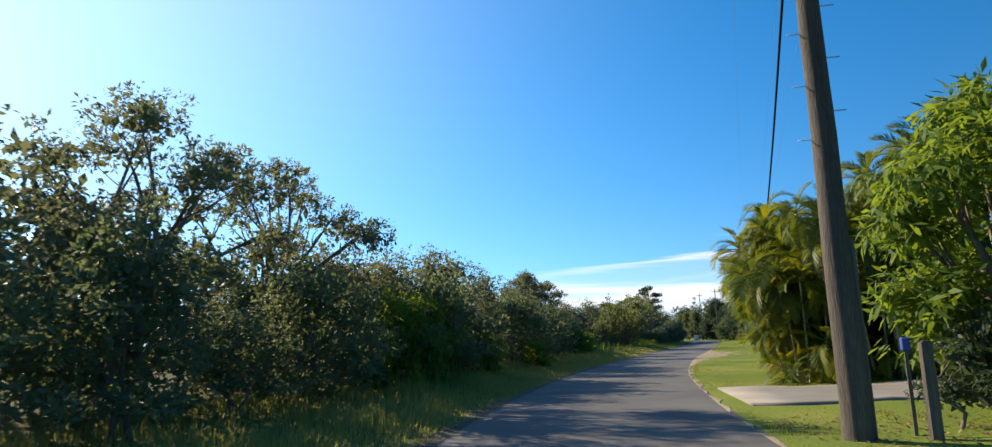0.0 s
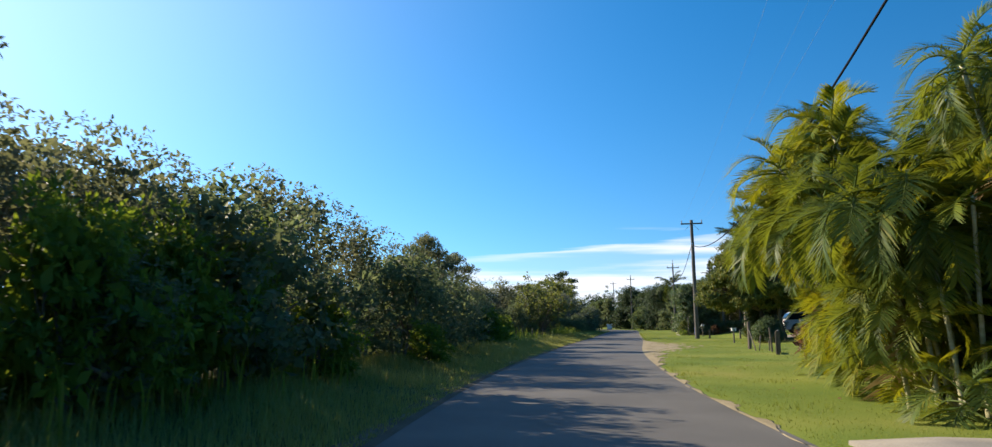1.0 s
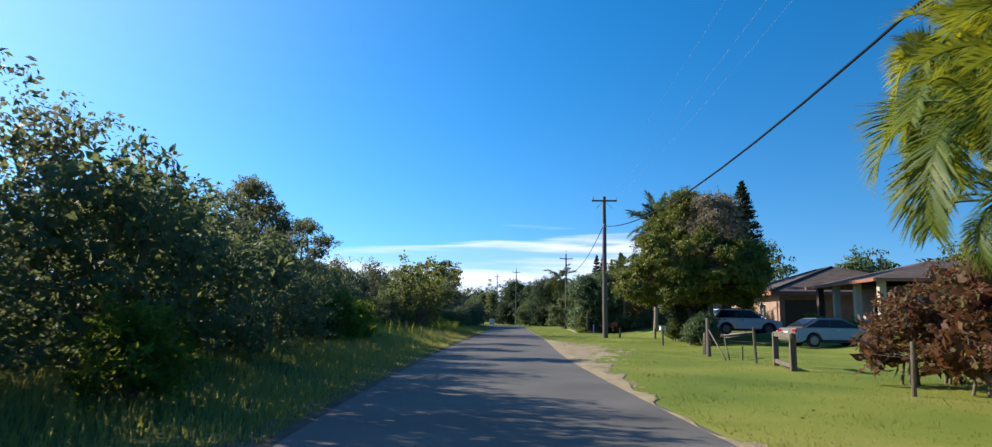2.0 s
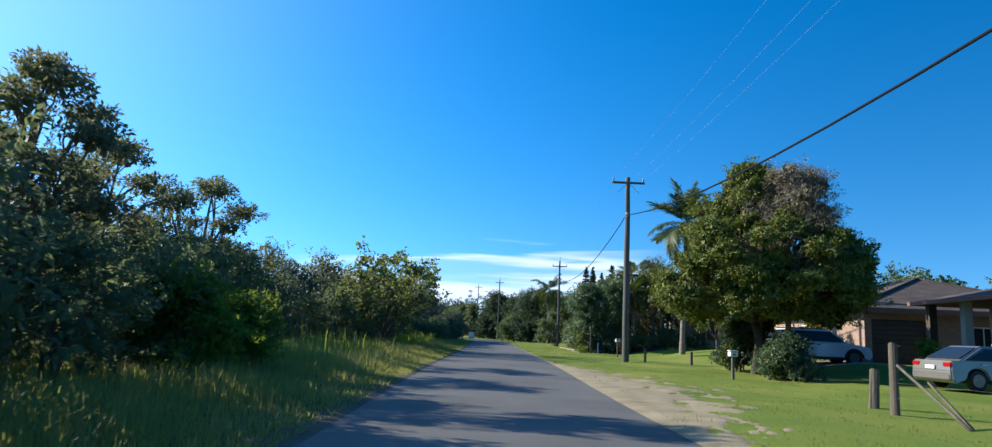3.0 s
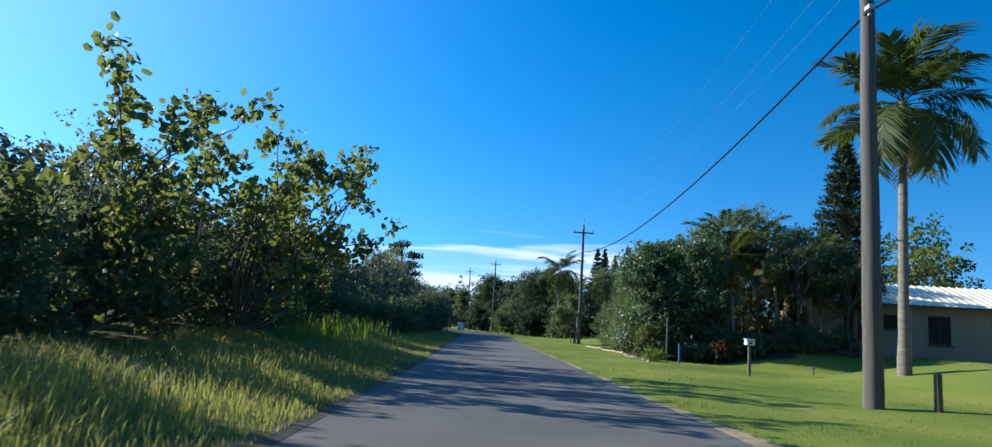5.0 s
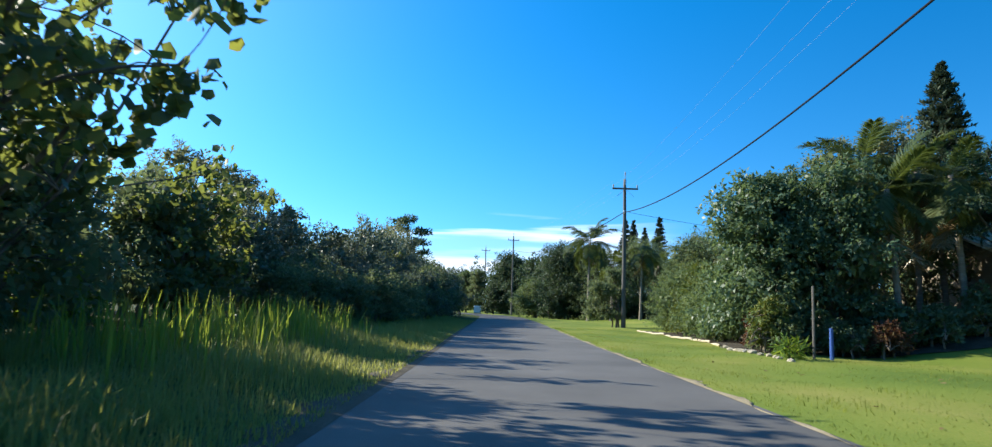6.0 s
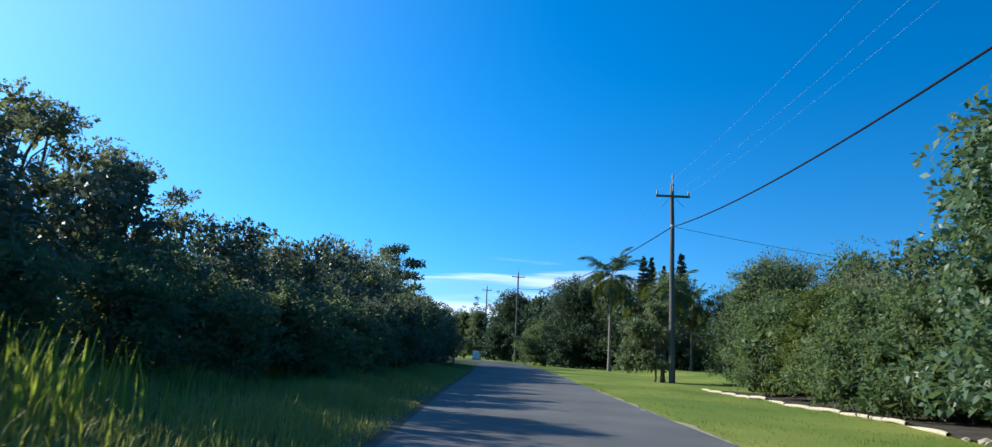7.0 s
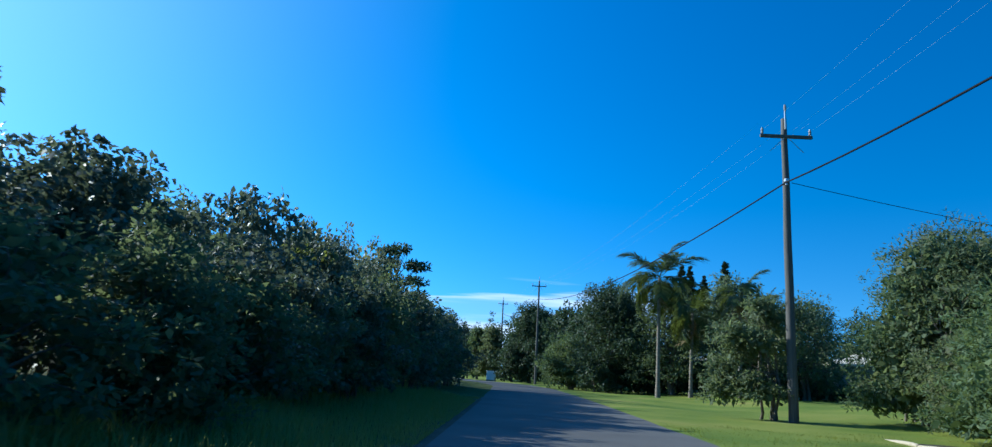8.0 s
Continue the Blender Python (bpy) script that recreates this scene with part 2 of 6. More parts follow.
CREAM = surface("cream_render", [(0.33, 0.29, 0.23), (0.41, 0.365, 0.3), (0.47, 0.42, 0.345)], 0.7, 30, 0.9, 0.3, 0.006)
TAUPE = surface("taupe_render", [(0.22, 0.18, 0.13), (0.285, 0.235, 0.17), (0.34, 0.285, 0.21)], 0.7, 30, 0.9, 0.3, 0.006)
ROOF_WHITE = surface("pale_sheet_roof", [(0.62, 0.55, 0.43), (0.72, 0.65, 0.51), (0.8, 0.73, 0.59)], 0.6, 12, 0.75, 0.1, 0.005, 0.0, 0.2)
TRIM_RUST = plain("rust_red_fascia", (0.24, 0.095, 0.055), 0.7)
TRIM_BROWN = plain("dark_brown_timber", (0.07, 0.045, 0.03), 0.7)
TRIM_WHITE = plain("white_window_frame", (0.7, 0.69, 0.66), 0.5)
RECESS_SHADE = plain("garage_recess_shade", (0.06, 0.05, 0.045), 0.55)
TERRACOTTA = plain("terracotta_pot", (0.42, 0.16, 0.08), 0.8)
RUBBER = plain("black_rubber", (0.018, 0.018, 0.018), 0.8)
BLACK_TRIM = plain("black_plastic", (0.025, 0.025, 0.027), 0.5)
BLUE = plain("blue_plastic", (0.02, 0.075, 0.3), 0.6)


def paint(name, colour, metal):
    m, nodes, links, bsdf = material(name)
    n = nodes.new("ShaderNodeTexNoise")
    n.inputs["Scale"].default_value = 3
    r = ramp_of(nodes, [tuple(c * 0.92 for c in colour), colour], [0.35, 0.65])
    links.new(n.outputs["Fac"], r.inputs["Fac"])
    links.new(r.outputs["Color"], bsdf.inputs["Base Color"])
    bsdf.inputs["Metallic"].default_value, bsdf.inputs["Roughness"].default_value = metal, 0.3
    bsdf.inputs["Coat Weight"].default_value, bsdf.inputs["Coat Roughness"].default_value = 0.8, 0.06
    return m


CAR_WHITE = paint("white_car_paint", (0.75, 0.76, 0.78), 0.0)
CAR_SILVER = paint("silver_car_paint", (0.2, 0.19, 0.175), 0.3)


def pane_glass(name, colour=(0.02, 0.025, 0.03)):
    m, nodes, links, bsdf = material(name)
    bsdf.inputs["Base Color"].default_value = (*colour, 1)
    bsdf.inputs["Roughness"].default_value, bsdf.inputs["Specular IOR Level"].default_value = 0.08, 0.3
    return m


GLASS = pane_glass("dark_window_glass")
LAMP_RED = pane_glass("red_lamp_lens", (0.35, 0.01, 0.01))
LAMP_CLEAR = pane_glass("clear_lamp_lens", (0.6, 0.62, 0.65))


def brick_material():
    m, nodes, links, bsdf = material("pinkish_brown_brick")
    co = nodes.new("ShaderNodeTexCoord")
    mp = nodes.new("ShaderNodeMapping")
    mp.inputs["Rotation"].default_value = (radians(90), 0, 0)
    x = nodes.new("ShaderNodeSeparateXYZ")
    add = nodes.new("ShaderNodeMath")
    com = nodes.new("ShaderNodeCombineXYZ")
    links.new(co.outputs["Object"], x.inputs[0])
    links.new(x.outputs["X"], add.inputs[0])
    links.new(x.outputs["Y"], add.inputs[1])
    links.new(add.outputs[0], com.inputs["X"])
    links.new(x.outputs["Z"], com.inputs["Y"])
    br = nodes.new("ShaderNodeTexBrick")
    br.inputs["Scale"].default_value = 1.0
    br.inputs["Brick Width"].default_value, br.inputs["Row Height"].default_value = 0.24, 0.086
    br.inputs["Mortar Size"].default_value = 0.008
    br.inputs["Color1"].default_value, br.inputs["Color2"].default_value = (0.25, 0.145, 0.1, 1), (0.32, 0.2, 0.14, 1)
    br.inputs["Mortar"].default_value = (0.32, 0.28, 0.24, 1)
    links.new(com.outputs[0], br.inputs["Vector"])
    links.new(br.outputs["Color"], bsdf.inputs["Base Color"])
    b = nodes.new("ShaderNodeBump")
    b.inputs["Strength"].default_value, b.inputs["Distance"].default_value = 0.5, 0.01
    links.new(br.outputs["Fac"], b.inputs["Height"])
    b.invert = True
    links.new(b.outputs[0], bsdf.inputs["Normal"])
    bsdf.inputs["Roughness"].default_value = 0.9
    return m


BRICK = brick_material()
TILE = surface("brown_roof_tile", [(0.055, 0.04, 0.033), (0.095, 0.07, 0.057), (0.14, 0.105, 0.085)], 1.2, 9, 0.85, 0.8, 0.04, stretch=(1, 1, 3))


RIDGE = surface("dark_ridge_tile", [(0.03, 0.022, 0.018), (0.055, 0.042, 0.035), (0.08, 0.06, 0.05)], 1.5, 12, 0.9, 0.5, 0.02)


# ---- helpers of this scene ----
def rng_of(seed):
    return np.random.RandomState(seed)


def raw_mesh(name, verts, faces, mat, smooth=False):
    """A mesh from an array of places and an array of faces that all have as many corners."""
    verts, faces = np.asarray(verts, np.float32), np.asarray(faces, np.int32)
    me = bpy.data.meshes.new(name)
    n, k = faces.shape
    me.vertices.add(len(verts))
    me.vertices.foreach_set("co", verts.ravel())
    me.loops.add(n * k)
    me.loops.foreach_set("vertex_index", faces.ravel())
    me.polygons.add(n)
    me.polygons.foreach_set("loop_start", np.arange(0, n * k, k, dtype=np.int32))
    if smooth:
        me.polygons.foreach_set("use_smooth", np.ones(n, bool))
    me.update(calc_edges=True)
    me.materials.append(mat)
    return me


def child(name, me, parent, label="", m=None):
    ob = new(name, me)
    ob.parent = parent
    if m is not None:
        ob.matrix_basis = m
    return tagged(ob, label)


def part(name, bm, mat, parent, label="", smooth=False, m=None):
    me = bpy.data.meshes.new(name)
    bm.to_mesh(me)
    bm.free()
    me.materials.append(mat)
    if smooth:
        for p in me.polygons:
            p.use_smooth = True
    return child(name, me, parent, label, m)


def thing(name, m, label, category, group="", kind=""):
    ob = new(name)
    ob.empty_display_size = 0.2
    ob.matrix_basis = m
    return tagged(ob, label, category, group, kind)


def box_bm(*boxes, bevel=0.0):
    """Boxes given as centre and size, in one bmesh."""
    bm = bmesh.new()
    for c, s in boxes:
        bmesh.ops.create_cube(bm, size=1, matrix=Matrix.Translation(c) @ Matrix.Diagonal((*s, 1)))
    if bevel:
        bmesh.ops.bevel(bm, geom=list(bm.edges), offset=bevel, segments=1, affect="EDGES")
    return bm


def tubes(lines, sides=6):
    """Tapered round tubes along lines of (place, radius). Returns verts and quads."""
    verts, faces = [], []
    for line in lines:
        pts = np.array([p for p, _ in line], float)
        tang = np.gradient(pts, axis=0)
        base = len(verts)
        for p, t, (_, r) in zip(pts, tang, line):
            t = t / (np.linalg.norm(t) + 1e-9)
            u = np.cross(t, (0.3, 0.9, 0.2) if abs(t[2]) > 0.8 else (0, 0, 1))
            u /= np.linalg.norm(u) + 1e-9
            v = np.cross(t, u)
            for k in range(sides):
                a = 2 * math.pi * k / sides
                verts.append(p + r * (math.cos(a) * u + math.sin(a) * v))
        for i in range(len(line) - 1):
            for k in range(sides):
                a, b = base + i * sides + k, base + i * sides + (k + 1) % sides
                faces.append((a, b, b + sides, a + sides))
        end = base + (len(line) - 1) * sides
        for k in range(1, sides - 1, 2):
            faces.append((end, end + k, end + k + 1, end + (k + 2) % sides if k + 2 < sides else end))
    faces = [f for f in faces if len(set(f)) == 4]
    return np.array(verts), np.array(faces)


def unit(v):
    return v / (np.linalg.norm(v, axis=-1, keepdims=True) + 1e-9)


def leaves(at, way, up, length, width, fold=0.15):
    """Leaf blades: a base, two sides and a tip each, bent along the middle. Returns verts and quads."""
    n = len(at)
    way = unit(way)
    side = unit(np.cross(way, up))
    nor = np.cross(side, way)
    length, width = np.broadcast_to(length, n)[:, None], np.broadcast_to(width, n)[:, None]
    mid = at + way * length * 0.45 - nor * length * 0.04
    v = np.stack([at, mid + side * width / 2 + nor * width * fold, at + way * length - nor * length * 0.12, mid - side * width / 2 + nor * width * fold], 1)
    return v.reshape(-1, 3), np.arange(4 * n).reshape(-1, 4)


def crown_of(name, clumps, count, length, width, mat, seed, droop=0.2, shell=0.55, spray=18, core=0.14):
    """A crown: uneven clumps, each covered with rounded tufts of leaves that face outwards, over a darker inside."""
    g = rng_of(seed)
    c = np.array([k[0] for k in clumps], float)
    r = np.array([k[1] for k in clumps], float)
    share = (r.prod(1) ** (2 / 3))
    pick = g.choice(len(c), max(1, count // spray), p=share / share.sum())
    n = len(pick)
    d = unit(g.normal(size=(n, 3)))
    d[:, 2] = np.where(d[:, 2] < -0.5, -d[:, 2] * 0.6, d[:, 2])
    far = shell + (1.06 - shell) * g.rand(n) ** 0.6
    bumps = 1 + 0.13 * np.sin(d[:, 0] * 7 + pick) * np.cos(d[:, 1] * 6 + 2 * pick) + 0.13 * np.sin(d[:, 2] * 9 + pick)
    tuft = c[pick] + d * r[pick] * (far * bumps)[:, None]
    wide = np.clip(r[pick].min(1) * g.uniform(0.2, 0.42, n), length * 0.9, 0.55)
    q = unit(g.normal(size=(n * spray, 3)) + np.repeat(d, spray, 0) * 0.5)
    out = np.repeat(d, spray, 0)
    spot = np.repeat(tuft, spray, 0) + q * (np.repeat(wide, spray) * g.rand(n * spray) ** 0.4)[:, None] * (1, 1, 0.75)
    way = q * 0.5 + out * 0.25 + g.normal(size=spot.shape) * 0.6
    way[:, 2] -= droop
    up = q * 0.8 + out * 0.5 + (0, 0, 0.5) + g.normal(size=spot.shape) * 0.45
    keep = spot[:, 2] > 0.03
    size = g.uniform(0.6, 1.25, len(spot))
    v, f = leaves(spot[keep], way[keep], up[keep], (length * size)[keep], (width * size)[keep])
    if core:
        n = int(count * core * 1.6)
        pick = g.choice(len(c), n, p=share / share.sum())
        spot = c[pick] + unit(g.normal(size=(n, 3))) * r[pick] * (0.62 * g.rand(n) ** 0.5)[:, None]
        big = np.minimum(r[pick].min(1) * 0.6, 0.24 if width < 0.04 else max(0.32, length * 1.6)) * g.uniform(0.7, 1.2, n)
        low = spot[:, 2] > 0.25
        v2, f2 = leaves(spot[low], g.normal(size=(n, 3))[low], g.normal(size=(n, 3))[low], big[low], (big * 0.55)[low])
        v, f = np.concatenate([v, v2]), np.concatenate([f, f2 + len(v)])
    return raw_mesh(name, v, f, mat)


def bent(a, b, ra, rb, g, steps=5, wild=0.08):
    a, b = np.array(a, float), np.array(b, float)
    off = g.normal(size=3) * np.linalg.norm(b - a) * wild
    line = []
    for i in range(steps + 1):
        t = i / steps
        line.append((a + (b - a) * t + off * math.sin(t * math.pi) + np.array((0, 0, 0.1 * np.linalg.norm((b - a)[:2]) * math.sin(t * math.pi))), ra + (rb - ra) * t))
    return line


def limbs_of(name, clumps, mat, seed, trunk_r, stems=1, fork=0.3, sides=6):
    """A trunk or several stems, with a limb to each clump and twigs in it."""
    g = rng_of(seed)
    lines = []
    top = max(c[0][2] for c in clumps)
    for s in range(stems):
        lean = g.normal(size=2) * (0.25 if stems > 1 else 0.08)
        foot = np.array((*(g.normal(size=2) * (0.25 if stems > 1 else 0.0)), -0.15))
        knee = np.array((foot[0] + lean[0], foot[1] + lean[1], top * fork))
        lines.append([(foot, trunk_r * 1.25), (foot * 0.8 + (0, 0, 0.35), trunk_r), *bent(foot + (0, 0, 0.6), knee, trunk_r * 0.95, trunk_r * 0.75, g)[1:]])
        for k, (c, r) in enumerate(clumps):
            if k % stems != s:
                continue
            c = np.array(c)
            tip = c + (0, 0, r[2] * 0.3)
            limb = bent(knee, tip, trunk_r * 0.6, trunk_r * 0.12, g)
            lines.append(limb)
            for _ in range(3):
                p, q = limb[g.randint(2, 5)]
                d = unit(g.normal(size=3)) * np.array(r) * 0.75
                lines.append(bent(p, c + d, max(q * 0.6, 0.012), 0.006, g, 3))
    v, f = tubes(lines, sides)
    return raw_mesh(name, v, f, mat, True)


def plant(name, m, clumps, count, length, width, leaf, label, category, seed, trunk_r=0.08, stems=1, fork=0.3, bark=None, droop=0.2, shell=0.5, group="", spray=18, core=0.14):
    ob = thing(name, m, label, category, group)
    child("trunk", limbs_of("trunk", clumps, bark or BARK, seed + 1, trunk_r, stems, fork), ob)
    child("crown", crown_of("crown", clumps, count, length, width, leaf, seed, droop, shell, spray, core), ob)
    return ob


def bush_clumps(seed, width, height, n, low=0.25):
    """Uneven clumps that fill a bush of a width and height, down to low parts of its height."""
    g = rng_of(seed)
    out = []
    for k in range(n):
        t = low + (1 - low) * (k + 0.5) / n
        a = k * 2.4 + g.rand()
        reach = width * 0.5 * (1.0 - 0.75 * max(0, t - 0.45) / 0.55) * g.uniform(0.35, 0.72)
        r = width * g.uniform(0.2, 0.3)
        out.append(((reach * math.cos(a), reach * math.sin(a), height * t * 0.9), (r, r, r * g.uniform(0.6, 0.85))))
    return out


# ---- plan of the road and the lie of the land ----
RIGHT = [(-40, 17.5), (-15, 9.2), (0, 3.6), (9.6, 0.7), (18, -1.0), (25.4, -2.5), (33, -3.5), (45, -4.85), (57, -5.65), (66.5, -6.2), (78, -7.15), (90, -8.1), (97.5, -8.8), (105, -9.35), (115, -10.1), (137, -11.7), (165, -14.2), (182, -17.6), (200, -24.4), (230, -37.5), (300, -68)]
LEFT = [(-40, 12), (-15, 4.0), (0, -1.5), (9.4, -4.5), (17.3, -6.1), (25.8, -7.6), (33, -8.55), (46.9, -9.85), (59, -10.9), (64, -11.3), (80, -12.4), (88.5, -13.05), (96.6, -13.75), (106, -14.65), (112, -15.1), (137, -17.2), (165, -19.8), (182, -23.4), (200, -30.4), (230, -43.5), (300, -74)]


def edge(side, y):
    ys = np.array([p[0] for p in side], float)
    xs = np.array([p[1] for p in side], float)
    y = np.asarray(y, float)
    return sum(np.interp(y + o, ys, xs) * w for o, w in ((-6, 0.15), (-3, 0.2), (0, 0.3), (3, 0.2), (6, 0.15)))


def smooth_step(t):
    t = np.clip(t, 0, 1)
    return t * t * (3 - 2 * t)


def rough_at(x, y):
    return 0.05 * np.sin(x * 0.9 + 1.3 * np.sin(y * 0.31)) * np.sin(y * 0.47 + 0.8) + 0.02 * np.sin(x * 2.3 + y * 1.7)


def land(x, y):
    """The height of the ground."""
    x, y = np.asarray(x, float), np.asarray(y, float)
    r, l = x - edge(RIGHT, y), edge(LEFT, y) - x
    k, near = smooth_step((y - 76) / 6), 8 + 4 * smooth_step((69 - y) / 7)
    level = np.maximum.reduce([1 - smooth_step((y - 85.5) / 3.5), smooth_step((y - 93.5) / 4.5), smooth_step((r - 15) / 4)])
    rise = 0.62 * (1 - k) * smooth_step((r - near) / 8) + 0.85 * k * smooth_step((r - 6.8) / 6.5) * level
    right = rise * (0.25 + 0.75 * smooth_step((y - 42) / 14)) * (1 - 0.6 * smooth_step((y - 112) / 10))
    bank = 0.32 * smooth_step((l - 1.0) / 4) + 0.25 * smooth_step((l - 5) / 6)
    z = np.where(r > 0, right, 0) + np.where(l > 0, bank, 0)
    off = np.maximum(r, l)
    return z + np.where(off > 0, 0.02 * smooth_step(off / 0.25) + rough_at(x, y) * smooth_step(off / 2.5), -0.03 * smooth_step(-off / 0.3))


def ground_z(x, y):
    return float(land(x, y))


def strip(name, ys, left, right, lift, mat, across=2, follow=True):
    """A sheet between two lines of x over y, lying on the land."""
    u = np.linspace(0, 1, across)
    X = left[:, None] + (right - left)[:, None] * u
    Y = np.repeat(ys[:, None], across, 1)
    Z = (land(X, Y) if follow else np.zeros_like(X)) + lift
    n = len(ys)
    idx = np.arange(n * across).reshape(n, across)
    f = np.stack([idx[:-1, :-1], idx[:-1, 1:], idx[1:, 1:], idx[1:, :-1]], -1).reshape(-1, 4)
    if left[0] > right[0]:
        f = f[:, ::-1]
    return raw_mesh(name, np.stack([X, Y, Z], -1).reshape(-1, 3), f, mat, True)


ys = np.unique(np.concatenate([np.linspace(-600, -45, 12), np.arange(-40, 180, 0.8), np.linspace(181, 300, 60), np.linspace(320, 3000, 20)]))
offs = np.unique(np.concatenate([-np.geomspace(25, 2500, 14), -np.arange(0, 25, 0.7), [0.0, 0.1, 0.3, 0.5, 0.7, 0.9, 1.0], 1 + np.arange(0.4, 30, 0.7), 1 + np.geomspace(31, 2500, 14)]))
L, R = edge(LEFT, ys), edge(RIGHT, ys)
X = np.where(offs[None] < 0, L[:, None] + offs[None], np.where(offs[None] > 1, R[:, None] + offs[None] - 1, L[:, None] + (R - L)[:, None] * offs[None].clip(0, 1)))
Y = np.repeat(ys[:, None], len(offs), 1)
Z = land(X, Y)
idx = np.arange(X.size).reshape(X.shape)
quads = np.stack([idx[:-1, :-1], idx[:-1, 1:], idx[1:, 1:], idx[1:, :-1]], -1)
ground_mesh = raw_mesh("ground", np.stack([X, Y, Z], -1).reshape(-1, 3), quads.reshape(-1, 4), SCRUB_GROUND, True)
ground_mesh.materials.append(LAWN)
ground_mesh.materials.append(ROUGH_GRASS)
ground_mesh.polygons.foreach_set("material_index", np.repeat(np.where(offs[:-1] >= 0.5, 1, np.where(offs[:-1] > -5.8, 2, 0))[None], len(ys) - 1, 0).astype(np.int32).ravel())
tagged(new("ground", ground_mesh), "mown green lawn verge and rough scrub ground", "ground", kind="structure")

g = rng_of(5)
ry = np.arange(-40, 300, 0.35)
wob = lambda a: np.convolve(g.normal(size=len(ry) + 8), np.ones(9) / 9, "valid") * a
tagged(new("road", strip("road", ry, edge(LEFT, ry) + wob(0.16), edge(RIGHT, ry) + wob(0.12), 0, ASPHALT, 9, False)), "narrow grey asphalt road with ragged edges", "road", kind="structure")
def shoulder_width(y):
    return 0.02 + 0.06 * np.sin(y * 0.9) + 0.06 * np.sin(y * 2.7 + 1) + 2.3 * np.exp(-(((y - 55) / 9) ** 2)) + 0.4 * np.exp(-(((y - 42) / 5) ** 2))


def ragged_strip(name, ys, inner, outer, mat, lift=0.014, across=26, rag=0.55):
    """A sheet on the land whose outer side sinks into it in uneven patches."""
    me = strip(name, ys, inner, outer, lift, mat, across)
    co = np.empty(len(me.vertices) * 3, np.float32)
    me.vertices.foreach_get("co", co)
    co = co.reshape(-1, 3)
    u = np.tile(np.linspace(0, 1, across), len(ys))
    x, y = co[:, 0].astype(float), co[:, 1].astype(float)
    n = 0.5 * np.sin(x * 3.1 + 2 * np.sin(y * 0.9)) * np.sin(y * 2.3 + 1.3 * np.sin(x * 2.2)) + 0.3 * np.sin(x * 7.7 + y * 5.1) * np.sin(y * 6.3 - x * 4) + 0.2 * np.sin(x * 19 + 3 * np.sin(y * 11))
    sink = smooth_step((u - 0.55 + rag * n) / 0.25)
    co[:, 2] -= (0.05 * sink).astype(np.float32)
    me.vertices.foreach_set("co", co.ravel())
    me.update()
    return me


sy = np.arange(-5, 112, 0.18)
tagged(new("sand_shoulder", ragged_strip("sand_shoulder", sy, edge(RIGHT, sy) - 0.1, edge(RIGHT, sy) + 1.7 * shoulder_width(sy), SAND)), "pale sandy gravel shoulder along the asphalt", "shoulder", kind="structure")
sy = np.arange(-5, 130, 0.2)
tagged(new("dirt_edge", ragged_strip("dirt_edge", sy, edge(LEFT, sy) + 0.12, edge(LEFT, sy) - 0.5, DIRT, 0.014, 10)), "thin dirt edge beside the long grass", "shoulder", kind="structure")


# ---- driveways ----
def slab(name, corners, lift, mat, label, n=14):
    """A sheet over four corners, laid on the land."""
    a, b, c, d = (np.array(p, float) for p in corners)
    u, v = np.meshgrid(np.linspace(0, 1, n), np.linspace(0, 1, n))
    P = (a[None, None] * ((1 - u) * (1 - v))[..., None] + b * (u * (1 - v))[..., None] + c * (u * v)[..., None] + d * ((1 - u) * v)[..., None])
    X, Y = P[..., 0], P[..., 1]
    Z = land(X, Y) + lift
    idx = np.arange(n * n).reshape(n, n)
    top = np.stack([idx[:-1, :-1], idx[:-1, 1:], idx[1:, 1:], idx[1:, :-1]], -1).reshape(-1, 4)
    rim = np.concatenate([idx[0], idx[1:, -1], idx[-1, -2::-1], idx[-2:0:-1, 0]])
    verts = np.stack([X, Y, Z], -1).reshape(-1, 3)
    low = verts[rim] - (0, 0, 0.1)
    k = len(rim)
    side = np.array([(rim[i], n * n + i, n * n + (i + 1) % k, rim[(i + 1) % k]) for i in range(k)])
    me = raw_mesh(name, np.concatenate([verts, low]), np.concatenate([top, side]), mat)
    return tagged(new(name, me), label, "driveway", kind="structure")


slab("driveway", [(0.2, 14.7), (12, 17.6), (12, 24.6), (-0.95, 19.4)], 0.045, CONCRETE, "pale concrete driveway crossing the lawn verge")
slab("driveway", [(4.2, 69.6), (10, 69.6), (10, 74.0), (4.2, 73.6)], 0.03, CONCRETE, "worn concrete driveway up to the brick house")


# ---- power poles and wires ----
def insulator(parent, at):
    bm = bmesh.new()
    for z, r in ((0, 0.03), (0.06, 0.06), (0.11, 0.05), (0.16, 0.06), (0.22, 0.04)):
        bmesh.ops.create_cone(bm, cap_ends=True, segments=8, radius1=r, radius2=r * 0.7, depth=0.06, matrix=Matrix.Translation((0, 0, z)))
    part("insulator", bm, PORCELAIN, parent, "", m=Matrix.Translation(at))


def cable_at(height):
    return 8.42 if height < 12 else height - 2.4


